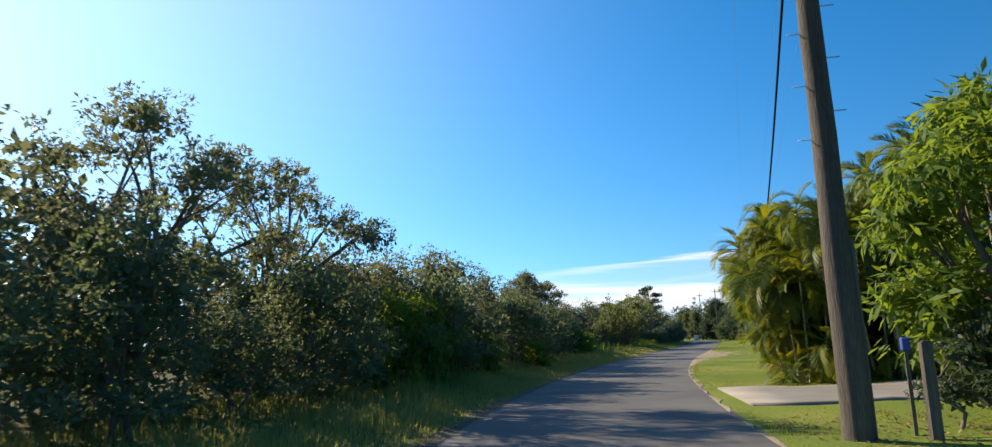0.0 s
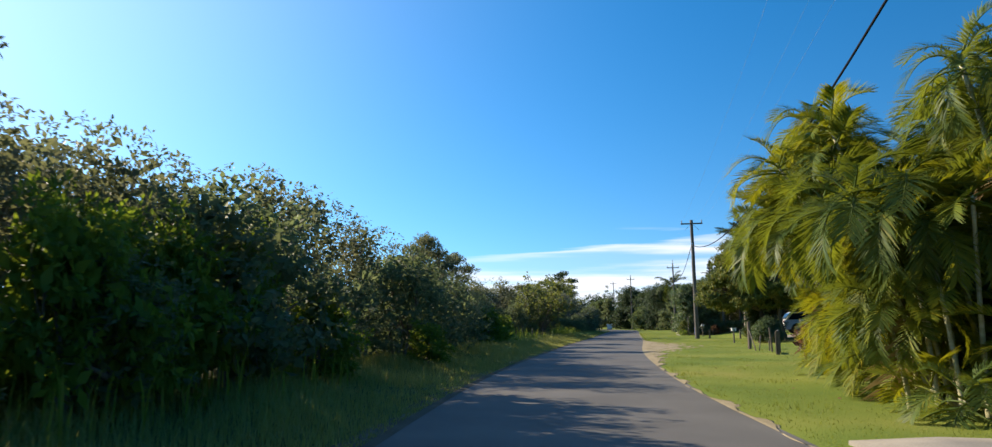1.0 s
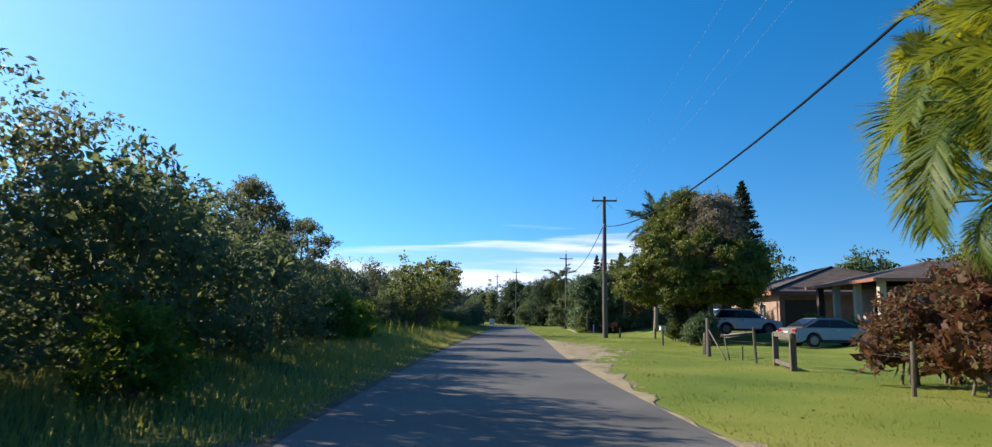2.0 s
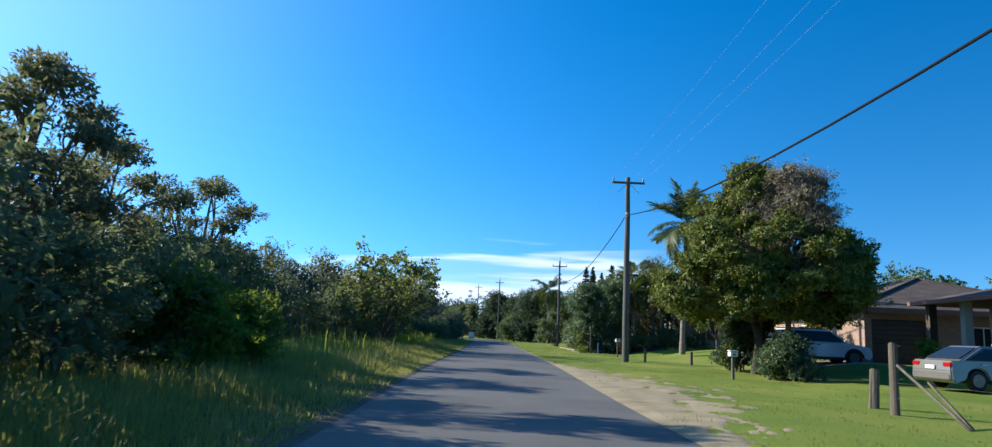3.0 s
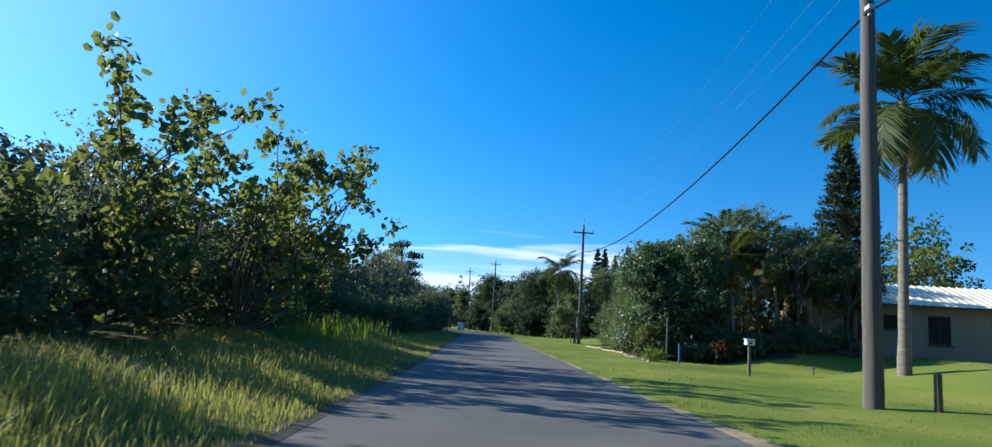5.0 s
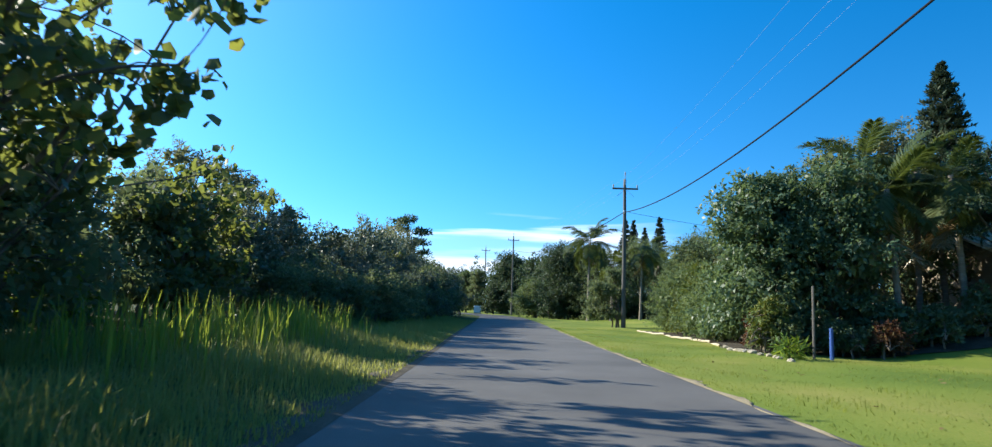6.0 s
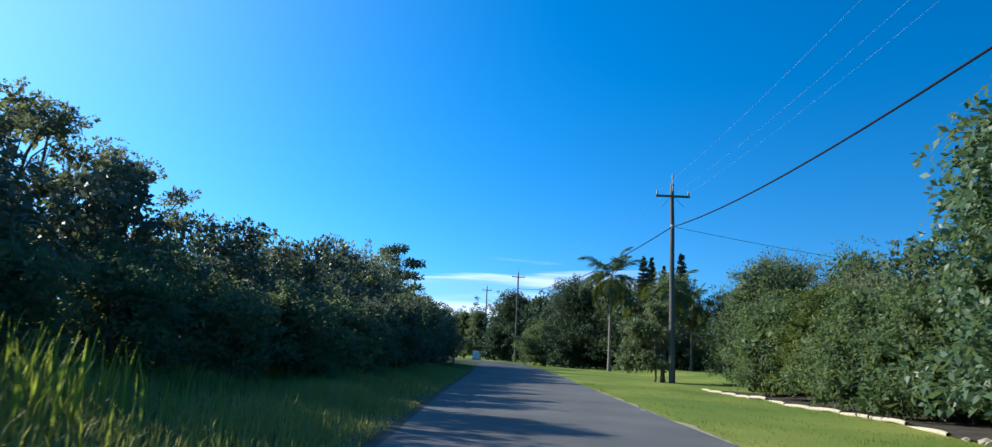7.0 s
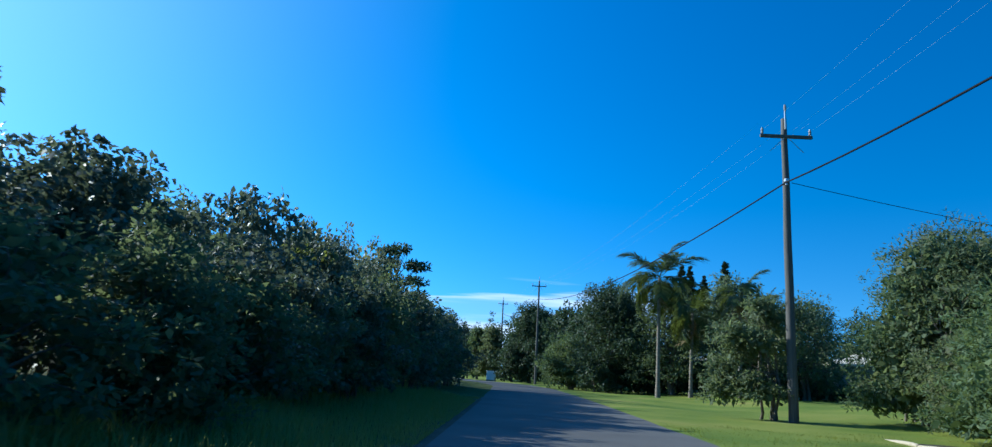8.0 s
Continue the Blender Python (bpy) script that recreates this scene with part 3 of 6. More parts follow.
def power_pole(x, y, height, turn, arm=1.9, top_pin=True, steps=False, label="weathered grey timber power pole with crossarm beside the road"):
    z = ground_z(x, y)
    ob = thing("power_pole", pose(x, y, z, 0, 0, turn), label, "power pole", "power poles along the road")
    g = rng_of(int(x * 10 + 900))
    ring = [(np.array((0.01 * math.sin(k * 1.3), 0.01 * math.cos(k), -0.4 + (height + 0.4) * k / 14)), (0.205 if y < 100 else 0.175) - 0.07 * k / 14 + g.uniform(-0.004, 0.004)) for k in range(15)]
    v, f = tubes([ring + [(np.array((0, 0, height + 0.01)), 0.02)]], 14)
    child("shaft", raw_mesh("shaft", v, f, POLE_OLD if steps else POLE_WOOD, True), ob)
    az = height - 0.35 if not top_pin else height - 0.75
    part("crossarm", box_bm(((0, -0.16, az), (arm, 0.1, 0.12)), bevel=0.008), POST_WOOD, ob)
    bm = bmesh.new()
    for s in (-1, 1):
        bmesh.ops.create_cube(bm, size=1, matrix=Matrix.Translation((s * 0.32, -0.17, az - 0.3)) @ pose(0, 0, 0, 0, s * -45, 0) @ Matrix.Diagonal((0.03, 0.012, 0.85, 1)))
    part("brace", bm, STEEL, ob)
    for s in (-0.46, 0.46):
        insulator(ob, (s * arm, -0.16, az + 0.07))
    if top_pin:
        part("pin_bracket", box_bm(((0.0, -0.13, height - 0.1), (0.05, 0.05, 0.7))), STEEL, ob)
        insulator(ob, (0, -0.13, height + 0.27))
    part("cable_clamp", box_bm(((-0.06, -0.2, cable_at(height) + 0.1), (0.12, 0.18, 0.1)), ((-0.06, -0.2, cable_at(height)), (0.06, 0.06, 0.16)), bevel=0.006), STEEL, ob)
    if steps:
        for k in range(9):
            v, f = tubes([[(np.array((0.13 * (-1) ** k, 0, 3.9 + 0.42 * k)), 0.009), (np.array((0.36 * (-1) ** k, 0, 3.9 + 0.42 * k)), 0.009)]], 6)
            child("step_bolt", raw_mesh("step_bolt", v, f, STEEL), ob)
        v, f = tubes([[(np.array((0.24, 0.1, -0.2)), 0.045), (np.array((0.235, 0.09, 1.3)), 0.045), (np.array((0.225, 0.08, 2.75)), 0.045), (np.array((0.21, 0.07, 2.8)), 0.02)]], 8)
        child("conduit", raw_mesh("conduit", v, f, POLE_WOOD, True), ob, "pale grey cable conduit up the pole")
    return ob


POLES = [(9.5, -46, 10.7, 18), (1.83, 10.0, 10.7, 12), (-2.22, 75.8, 10.7, 4), (-5.2, 125.2, 10.95, 5), (-17.35, 191.4, 13.4, 8), (-25.9, 230, 14.4, 14)]
for i, (x, y, h, turn) in enumerate(POLES):
    power_pole(x, y, h, turn, 1.9, i >= 3, i == 1, ["weathered grey timber power pole with crossarm beside the road", "thick weathered timber pole with step bolts beside the driveway", "tall grey timber power pole with a plain crossarm on the lawn", "timber power pole with top pin rising from a shrub", "distant timber power pole above dark trees", "distant timber power pole behind the bend"][i])


def span(name, a, b, sag, r, mat, label):
    a, b = np.array(a, float), np.array(b, float)
    line = [(a + (b - a) * t - np.array((0, 0, 4 * sag * t * (1 - t))), r) for t in np.linspace(0, 1, 22)]
    v, f = tubes([line], 6)
    tagged(new(name, raw_mesh(name, v, f, mat, True)), label, "wire", "wires between the poles")


for (xa, ya, ha, _), (xb, yb, hb, _) in zip(POLES, POLES[1:]):
    za, zb = ground_z(xa, ya), ground_z(xb, yb)
    span("bundled_cable", (xa - 0.08, ya - 0.2, za + cable_at(ha)), (xb - 0.08, yb - 0.2, zb + cable_at(hb)), 2.5 if ya < 50 else 1.4, 0.028, CABLE, "thick black bundled power cable sagging between poles")
    for s in (-0.87, 0.2, 0.87):
        span("conductor", (xa + s, ya - 0.16, za + ha - 0.2), (xb + s, yb - 0.16, zb + hb - (0.2 if yb < 100 else 0.55)), 0.9, 0.0022, WIRE, "thin bare aluminium conductor between crossarms")
span("service_line", (-5.0, 125.2, 8.5), (16, 131, 7.0), 0.3, 0.012, CABLE, "thin black service line to a house")


# ---- palms ----
def frond_mesh(name, length, leaflet, pairs, arch, mat, seed, width=0.035, hang=0.5, bare=0.22):
    """A feather frond along +x: an arching rib, with leaflets that rise from it in a V and droop at their tips."""
    g = rng_of(seed)
    t = np.linspace(0, 1, 11)

    def rib(u):
        u = np.asarray(u, float)
        return np.stack([length * (u - 0.24 * arch * u**2.4), 0.03 * length * np.sin(3 * u), length * (0.55 * u * (1 - 0.25 * arch) - 0.66 * arch * u**2.3)], -1)

    pts = rib(t)
    v0, f0 = tubes([[(p, 0.024 * (1 - 0.85 * k)) for p, k in zip(pts, t)]], 4)
    u = np.tile(np.linspace(bare, 0.995, pairs), 2) + g.uniform(-0.004, 0.004, 2 * pairs)
    side = np.repeat([1.0, -1.0], pairs)
    at = rib(u)
    tang = unit(rib(u + 0.01) - at)
    above = unit(np.cross(tang, (0.0, 1.0, 0.0)) * (1, 1, 1))
    above = np.where(above[:, 2:] < 0, -above, above)
    size = leaflet * (0.5 + 0.7 * np.sin(np.pi * (0.12 + 0.8 * (u - bare) / (1 - bare)))) * g.uniform(0.8, 1.12, len(u))
    n = len(u)
    out = np.stack([0 * u, side, 0 * u], -1)
    way = unit(tang * (0.5 + 0.7 * u)[:, None] + out + above * (0.6 - 0.75 * hang * g.uniform(0.5, 1.5, n))[:, None] + g.normal(size=(n, 3)) * 0.07)
    across = unit(np.cross(way, above))
    fall = (size * (0.1 + 0.32 * hang) * g.uniform(0.5, 1.5, n))[:, None] * np.array((0, 0, 1.0))
    mid = at + way * (size * 0.5)[:, None] - fall * 0.22
    tip = at + way * (size * 0.97)[:, None] - fall
    w = width * g.uniform(0.8, 1.2, n)[:, None]
    v1 = np.stack([at - across * w * 0.35, at + across * w * 0.35, mid + across * w, mid - across * w, tip + across * w * 0.12, tip - across * w * 0.12], 1).reshape(-1, 3)
    b = np.arange(n)[:, None] * 6 + len(v0)
    f1 = np.concatenate([b + [0, 1, 2, 3], b + [3, 2, 4, 5]])
    return raw_mesh(name, np.concatenate([v0, v1]), np.concatenate([f0, f1]), mat)


CANE_SHAPES = [(1.3, 0.8, 0.15), (1.45, 1.05, 0.3), (1.15, 0.5, 0.1), (1.4, 1.3, 0.35)]
GOLD = [frond_mesh("frond", l, 0.42, 42, a, FROND_GOLD, 60 + k, 0.0135, h) for k, (l, a, h) in enumerate(CANE_SHAPES)]
GREEN = [frond_mesh("frond", l, 0.42, 42, a, FROND_CANE, 65 + k, 0.0135, h) for k, (l, a, h) in enumerate(CANE_SHAPES)]
COCO = [frond_mesh("frond", l, 0.95, 64, a, FROND_DARK, 70 + k, 0.036, h, 0.16) for k, (l, a, h) in enumerate([(3.5, 0.55, 0.6), (3.7, 0.95, 0.85), (3.1, 0.25, 0.4)])]
DEAD = frond_mesh("frond", 2.4, 0.5, 22, 1.9, FROND_DEAD, 80, 0.03, 1.2)


def palm(name, x, y, height, lean, fronds, count, stem_r, bark, label, category, group, seed, steep=(80, -35), scale=1.0, dead=0):
    """A palm: a ringed stem and a head of fronds, each a part."""
    g = rng_of(seed)
    z = ground_z(x, y)
    ob = thing(name, pose(x, y, z, 0, 0, 0), label, category, group)
    top = np.array((lean[0], lean[1], height))
    line = []
    for k in range(15):
        t = k / 14
        line.append((np.array((lean[0] * t**1.5, lean[1] * t**1.5, -0.1 + (height + 0.1) * t)), stem_r * (1.35 - 0.35 * min(1, t * 6)) * (1 - 0.3 * t) * (1.06 if k % 2 else 0.97)))
    v, f = tubes([line], 8)
    child("stem", raw_mesh("stem", v, f, bark, True), ob)
    for k in range(count):
        t = (k + 0.5) / count
        el = steep[0] + (steep[1] - steep[0]) * t**0.8
        az = k * 137.5 + g.uniform(-15, 15)
        s = scale * g.uniform(0.8, 1.12)
        m = Matrix.Translation(top + (0, 0, 0.1 - 0.25 * t)) @ pose(0, 0, 0, 0, 0, az) @ pose(0, 0, 0, 0, -(el - 28), 0) @ pose(0, 0, 0, g.uniform(-14, 14)) @ Matrix.Diagonal((s, s, s, 1))
        child("frond", fronds[g.randint(len(fronds))], ob, "", m)
    for k in range(dead):
        m = Matrix.Translation(top + (0, 0, -0.3)) @ pose(0, 0, 0, 0, 0, g.uniform(0, 360)) @ pose(0, 0, 0, 0, 62, 0)
        child("frond", DEAD, ob, "dry brown hanging frond", m)
    return ob


g = rng_of(21)
for k in range(64):
    u, v = (k % 16) / 15, (k // 16) / 3
    x = 1.3 + 4.6 * v + 0.45 * math.sin(k * 2.1) + 0.9 * u
    y = 22.6 + 10.2 * u + 0.6 * math.cos(k * 1.7)
    h = g.uniform(4.4, 5.8) + 0.8 * v if v > 0.4 else g.uniform(2.2, 5.6)
    palm("cane_palm", x, y, h, (-(1.7 - v) * g.uniform(0.2, 0.9), g.uniform(-0.8, 0.6)), GREEN if k % 3 else GOLD, 15, 0.045, CANE, "clumping golden cane palm with arching yellow-green fronds", "palm", "golden cane palms beside the driveway", 300 + k, (82, -25), g.uniform(0.8, 1.1), 1 if k % 6 == 0 else 0)
for k in range(26):
    u = k / 25
    palm("cane_palm", 1.15 + 0.9 * u + 0.4 * math.sin(k * 3.3), 22.4 + 8.6 * u, g.uniform(0.3, 3.2), (-0.25, g.uniform(-0.4, 0.3)), GOLD, 12, 0.04, CANE, "low young cane palm with yellow fronds coloured as sunlit at the clump's foot", "palm", "golden cane palms beside the driveway", 380 + k, (75, -15), g.uniform(0.55, 0.85), 0)

for k in range(7):
    palm("cane_palm", 2.0 + 0.2 * k, 28.6 + 0.75 * k, g.uniform(5.2, 6.3), (-1.5 + 0.1 * k, g.uniform(-0.4, 0.6)), GREEN, 15, 0.045, CANE, "tall cane palm leaning out over the lawn", "palm", "golden cane palms beside the driveway", 470 + k, (82, -30), 1.05, 0)
for k in range(22):
    palm("cane_palm", 1.2 + 0.27 * k, 22.1 + 0.9 * g.rand() + 0.03 * k, g.uniform(0.3, 4.4), (g.uniform(-0.3, 0.3), -0.35), GOLD if k % 3 else GREEN, 12, 0.04, CANE, "low young cane palm with yellow fronds coloured as sunlit at the clump's foot", "palm", "golden cane palms beside the driveway", 640 + k, (75, -20), g.uniform(0.6, 1.0), 0)

for k in range(26):
    u = k / 25
    palm("cane_palm", 0.95 + 1.0 * u + 0.3 * math.sin(k * 2.3), 22.8 + 7.8 * u, g.uniform(1.2, 3.6), (-0.35, -0.3), GOLD if k % 2 else GREEN, 13, 0.04, CANE, "young cane palm with bright yellow-green sunlit fronds", "palm", "golden cane palms beside the driveway", 540 + k, (70, -30), g.uniform(0.75, 1.0), 0)
for k in range(10):
    palm("cane_palm", 1.9 + 0.16 * (k % 5), 30.8 + 0.42 * k, g.uniform(4.3, 5.6), (-1.4 + 0.4 * g.rand(), g.uniform(-0.2, 0.5)), GREEN if k % 3 else GOLD, 15, 0.045, CANE, "cane palm leaning out at the far end of the clump", "palm", "golden cane palms beside the driveway", 690 + k, (82, -12), g.uniform(0.9, 1.15), 0)
for k in range(9):
    palm("cane_palm", 1.4 + 0.12 * (k % 4), 27.0 + 0.45 * k, g.uniform(3.4, 5.3), (-2.0 + 0.35 * g.rand(), g.uniform(-0.3, 0.3)), GREEN if k % 3 else GOLD, 15, 0.045, CANE, "cane palm bending far out over the lawn", "palm", "golden cane palms beside the driveway", 720 + k, (82, -12), g.uniform(0.85, 1.1), 0)
for k in range(18):
    palm("cane_palm", 0.85 + 0.35 * g.rand() + 0.02 * k, 24.6 + 0.42 * k, g.uniform(0.25, 1.7), (-0.25, g.uniform(-0.3, 0.3)), GOLD if k % 3 else GREEN, 12, 0.04, CANE, "low young cane palm with yellow fronds coloured as sunlit at the clump's foot", "palm", "golden cane palms beside the driveway", 740 + k, (72, -15), g.uniform(0.75, 1.0), 0)
for k, (x, y, h) in enumerate([(5.6, 24.2, 7.0), (6.4, 25.4, 7.6), (7.2, 24.0, 8.0), (6.0, 27.0, 7.6), (7.6, 26.6, 8.4)]):
    palm("cane_palm", x, y, h, (-0.4, -0.3), GREEN, 16, 0.05, CANE, "tall cane palm rising at the back of the clump", "palm", "golden cane palms beside the driveway", 570 + k, (82, -25), 1.15, 0)
palm("coconut_palm", 2.5, 83.9, 9.1, (0.4, 0.5), COCO, 27, 0.17, PALM_BARK, "tall slender coconut palm with ragged dark fronds on the lawn", "palm", "", 501, (90, -28), 0.95, 2)
palm("coconut_palm", -6.4, 153.3, 8.9, (0.1, 0.2), COCO, 20, 0.16, PALM_BARK, "distant coconut palm among dark trees", "palm", "distant palms", 502, (85, -35), 1.05, 1)
for k, (x, y, h) in enumerate([(-3.6, 156, 6.5), (-0.6, 153, 7.4), (1.8, 157, 6.6)]):
    palm("coconut_palm", x, y, h, (0.2, 0.1), COCO, 14, 0.15, PALM_BARK, "distant palm with drooping dry fronds among trees", "palm", "distant palms", 510 + k, (75, -45), 0.8, 2)
for k, (x, y, h) in enumerate([(-0.4, 100.6, 5.6), (1.2, 99.8, 6.6), (3.0, 100.4, 6.0), (4.6, 101.6, 5.4), (2.0, 103.4, 7.0), (5.8, 98.4, 4.6), (4.9, 97.9, 5.0), (3.4, 98.2, 5.4), (7.2, 98.0, 4.2), (1.0, 97.6, 5.2)]):
    palm("feather_palm", x, y, h, (0.2 * (-1) ** k, 0.2), COCO, 13, 0.12, PALM_BARK, "shaded feather palm with hanging dry fronds in the hedge", "palm", "palms in the garden hedge", 520 + k, (75, -55), 0.62, 5)


# ---- scrub along the road ----
SCRUB_LABEL = "dense dark green coastal scrub tree with backlit leaves"
protos = []
for k, (w, h, n, cnt, ln, wd, leaf, stems, label) in enumerate([
    (4.2, 3.6, 11, 3200, 0.175, 0.09, LEAF_SCRUB, 3, "bushy dark green scrub shrub reaching to the ground"),
    (4.8, 4.6, 13, 3400, 0.172, 0.088, LEAF_SCRUB, 3, "dense dark scrub shrub with dusty small leaves"),
    (5.2, 5.8, 14, 3500, 0.168, 0.084, LEAF_OLIVE, 2, "olive green coastal scrub tree with brownish tips"),
    (5.4, 6.6, 15, 3600, 0.185, 0.094, LEAF_SCRUB, 2, SCRUB_LABEL),
    (4.6, 5.2, 12, 3400, 0.2, 0.15, LEAF_BROAD, 3, "broad-leaved coastal scrub tree with shiny round leaves"),
    (3.2, 2.4, 9, 3200, 0.17, 0.07, LEAF_BRIGHT, 4, "bright green sapling shrub in front of the scrub"),
]):
    protos.append((w, h, n, cnt, ln, wd, leaf, stems, label))

made = {}


def scrub(kind, x, y, s, turn, sz=1.0, group="scrub along the road"):
    w, h, n, cnt, ln, wd, leaf, stems, label = protos[kind % 6]
    m = pose(x, y, ground_z(x, y), 0, 0, turn) @ Matrix.Diagonal((s, s, s * sz, 1))
    key = kind
    if kind >= 12:
        cnt, ln, wd = (int(cnt * 0.5), ln * 1.25, wd * 1.3) if kind < 24 else (int(cnt * 0.36), ln * 1.6, wd * 1.6)
    if key not in made:
        made[key] = plant("scrub_tree" if h > 4 else "scrub_shrub", m, bush_clumps(40 + kind, w, h, n, 0.12), cnt, ln, wd, leaf, label, "tree" if h > 4 else "shrub", 700 + 10 * kind, 0.07, stems, 0.25, None, 0.25, 0.45, group)
        return made[key]
    return copy_thing(made[key], m)


g = rng_of(77)


def open_verge(y):
    """How far the scrub stands back where the grass bank widens."""
    return 3.9 * math.exp(-(((y - 60) / 7.5) ** 2)) + 3.2 * math.exp(-(((y - 90) / 8.5) ** 2)) + 2.0 * math.exp(-(((y - 73) / 8) ** 2))


TOPS = [(0, 4.6), (17, 4.7), (21, 5.9), (40, 5.8), (47, 5.4), (54, 5.0), (70, 5.1), (90, 5.9), (97, 5.8), (104, 5.4), (110, 5.5), (117, 6.9), (125, 8.4), (150, 9.6), (170, 9.6)]


def scrub_row(start, stop, step, back, kinds, share, sway, widen):
    """A row of scrub plants along the road, as tall as the profile says."""
    y = start
    while y < stop:
        lx = float(edge(LEFT, y)) - open_verge(y) * widen
        kind = int(g.choice(kinds(y)))
        tall = float(np.interp(y, [t[0] for t in TOPS], [t[1] for t in TOPS])) * share * g.uniform(0.9, 1.06)
        s = min(1.1, max(0.75, tall / protos[kind % 6][1]))
        scrub(kind, lx - back(y) + g.uniform(-sway, sway), y, s, g.uniform(0, 360), tall / protos[kind % 6][1] / s)
        y += step(y)


scrub_row(3.0, 150, lambda y: 3.0 if y < 110 else 3.4, lambda y: 4.2 if y < 95 else 4.6 if y < 106 else 3.2, lambda y: [0, 1, 0, 6, 7] if y < 95 else [4, 10, 1, 4], 0.66, 0.4, 1.0)
scrub_row(4.5, 152, lambda y: 3.1 if y < 110 else 3.6, lambda y: 7.0, lambda y: [1, 2, 4, 7, 8, 10] if y < 95 else [4, 10, 4, 10, 7], 0.97, 0.6, 1.0)
scrub_row(2.0, 168, lambda y: 4.4 if y < 110 else 5.4, lambda y: 11.0, lambda y: [14, 15, 20, 21], 1.06, 0.9, 0.9)
for x, y, s, sz in [(-13.6, 48.2, 0.85, 0.9), (-13.7, 51.0, 0.9, 0.95), (-10.4, 19.6, 1.0, 1.4), (-10.9, 21.9, 1.0, 1.5), (-9.7, 17.4, 0.9, 1.5), (-10.4, 18.3, 0.9, 1.6)]:
    scrub(5, x, y, s, 50 * y, sz)
for x, y, s in [(-12.6, 20.4, 0.95), (-13.4, 23.2, 0.98), (-12.0, 18.0, 0.88)]:
    scrub(2, x, y, s, 70 * y)
scrub_row(101, 150, lambda y: 2.8, lambda y: 5.6, lambda y: [10, 4, 1], 0.74, 0.3, 1.0)
scrub_row(95.5, 120, lambda y: 2.5, lambda y: 3.4, lambda y: [0, 6], 0.4, 0.3, 1.0)
scrub_row(4.0, 150, lambda y: 3.8, lambda y: 9.2, lambda y: [24, 25, 30, 31], 0.62, 0.5, 0.9)
for x, y, s in [(-10.8, 25, 0.9), (-10.6, 31.5, 0.7), (-11.6, 18.5, 0.8), (-9.4, 15.2, 0.5), (-13.4, 37, 0.8), (-19.5, 86, 0.8), (-14.7, 49.5, 0.75)]:
    scrub(5, x, y, s, 40 * y)


# taller trees that rise over the scrub
def limb_tree(name, x, y, height, spread, n, count, length, width, leaf, label, seed, trunk_r, fork=0.35, group="", shell=0.5, low=0.5, flat=0.6, droop=0.15, bark=None, stems=1, spray=14, core=0.06):
    g = rng_of(seed)
    clumps = []
    for k in range(n):
        t = low + (1 - low) * (k + 0.5) / n
        a = k * 2.4 + g.rand() * 0.8
        wide = spread * 0.5 * math.sin(math.pi * min(0.96, 0.25 + 0.72 * (t - low) / (1 - low))) * g.uniform(0.55, 1.0)
        r = spread * g.uniform(0.13, 0.2)
        clumps.append(((wide * math.cos(a), wide * math.sin(a), height * t - r * 0.5), (r, r, r * flat)))
    return plant(name, pose(x, y, ground_z(x, y), 0, 0, 0), clumps, count, length, width, leaf, label, "tree", seed, trunk_r, stems, fork, bark, droop, shell, group, spray, core)


limb_tree("paperbark_tree", -10.6, 8.6, 6.4, 5.4, 12, 7000, 0.13, 0.055, LEAF_OLIVE, "open paperbark tree with sky showing through its limbs", 801, 0.13, 0.35, "trees over the scrub", 0.25, 0.45, 0.6, 0.15, None, 2, core=0.03)
limb_tree("paperbark_tree", -12.4, 14.4, 6.5, 6.0, 14, 9000, 0.13, 0.055, LEAF_OLIVE, "open paperbark tree with crooked limbs reaching over the scrub", 802, 0.13, 0.35, "trees over the scrub", 0.25, 0.5, 0.6, 0.15, None, 2, core=0.03)
limb_tree("paperbark_tree", -17.6, 48.8, 6.4, 3.8, 12, 6500, 0.14, 0.06, LEAF_OLIVE, "rounded paperbark tree above the scrub", 803, 0.15, 0.4, "trees over the scrub", 0.3)
limb_tree("paperbark_tree", -20.5, 55.5, 6.4, 5.0, 12, 7000, 0.15, 0.06, LEAF_OLIVE, "wispy brown-tipped tree above the scrub", 804, 0.15, 0.4, "trees over the scrub", 0.3)
limb_tree("paperbark_tree", -20.6, 62.0, 6.6, 5.0, 12, 7000, 0.15, 0.06, LEAF_OLIVE, "wispy brown-tipped tree above the scrub", 805, 0.15, 0.4, "trees over the scrub", 0.3)
limb_tree("paperbark_tree", -31, 168, 13.2, 7.0, 9, 2600, 0.4, 0.2, LEAF_DARK, "distant flat-topped tree above the scrub", 806, 0.25, 0.5, "trees over the scrub", 0.3, 0.6, 0.4)


for k, (x, y, h) in enumerate([(-23.6, 97.5, 6.1), (-24.2, 101.5, 6.3), (-24.8, 106, 6.3)]):
    limb_tree("paperbark_tree", x, y, h, 4.8, 13, 5200, 0.14, 0.06, LEAF_OLIVE, "dense brown-tipped tree above the scrub", 1660 + k, 0.12, 0.35, "trees over the scrub", 0.4, 0.45)


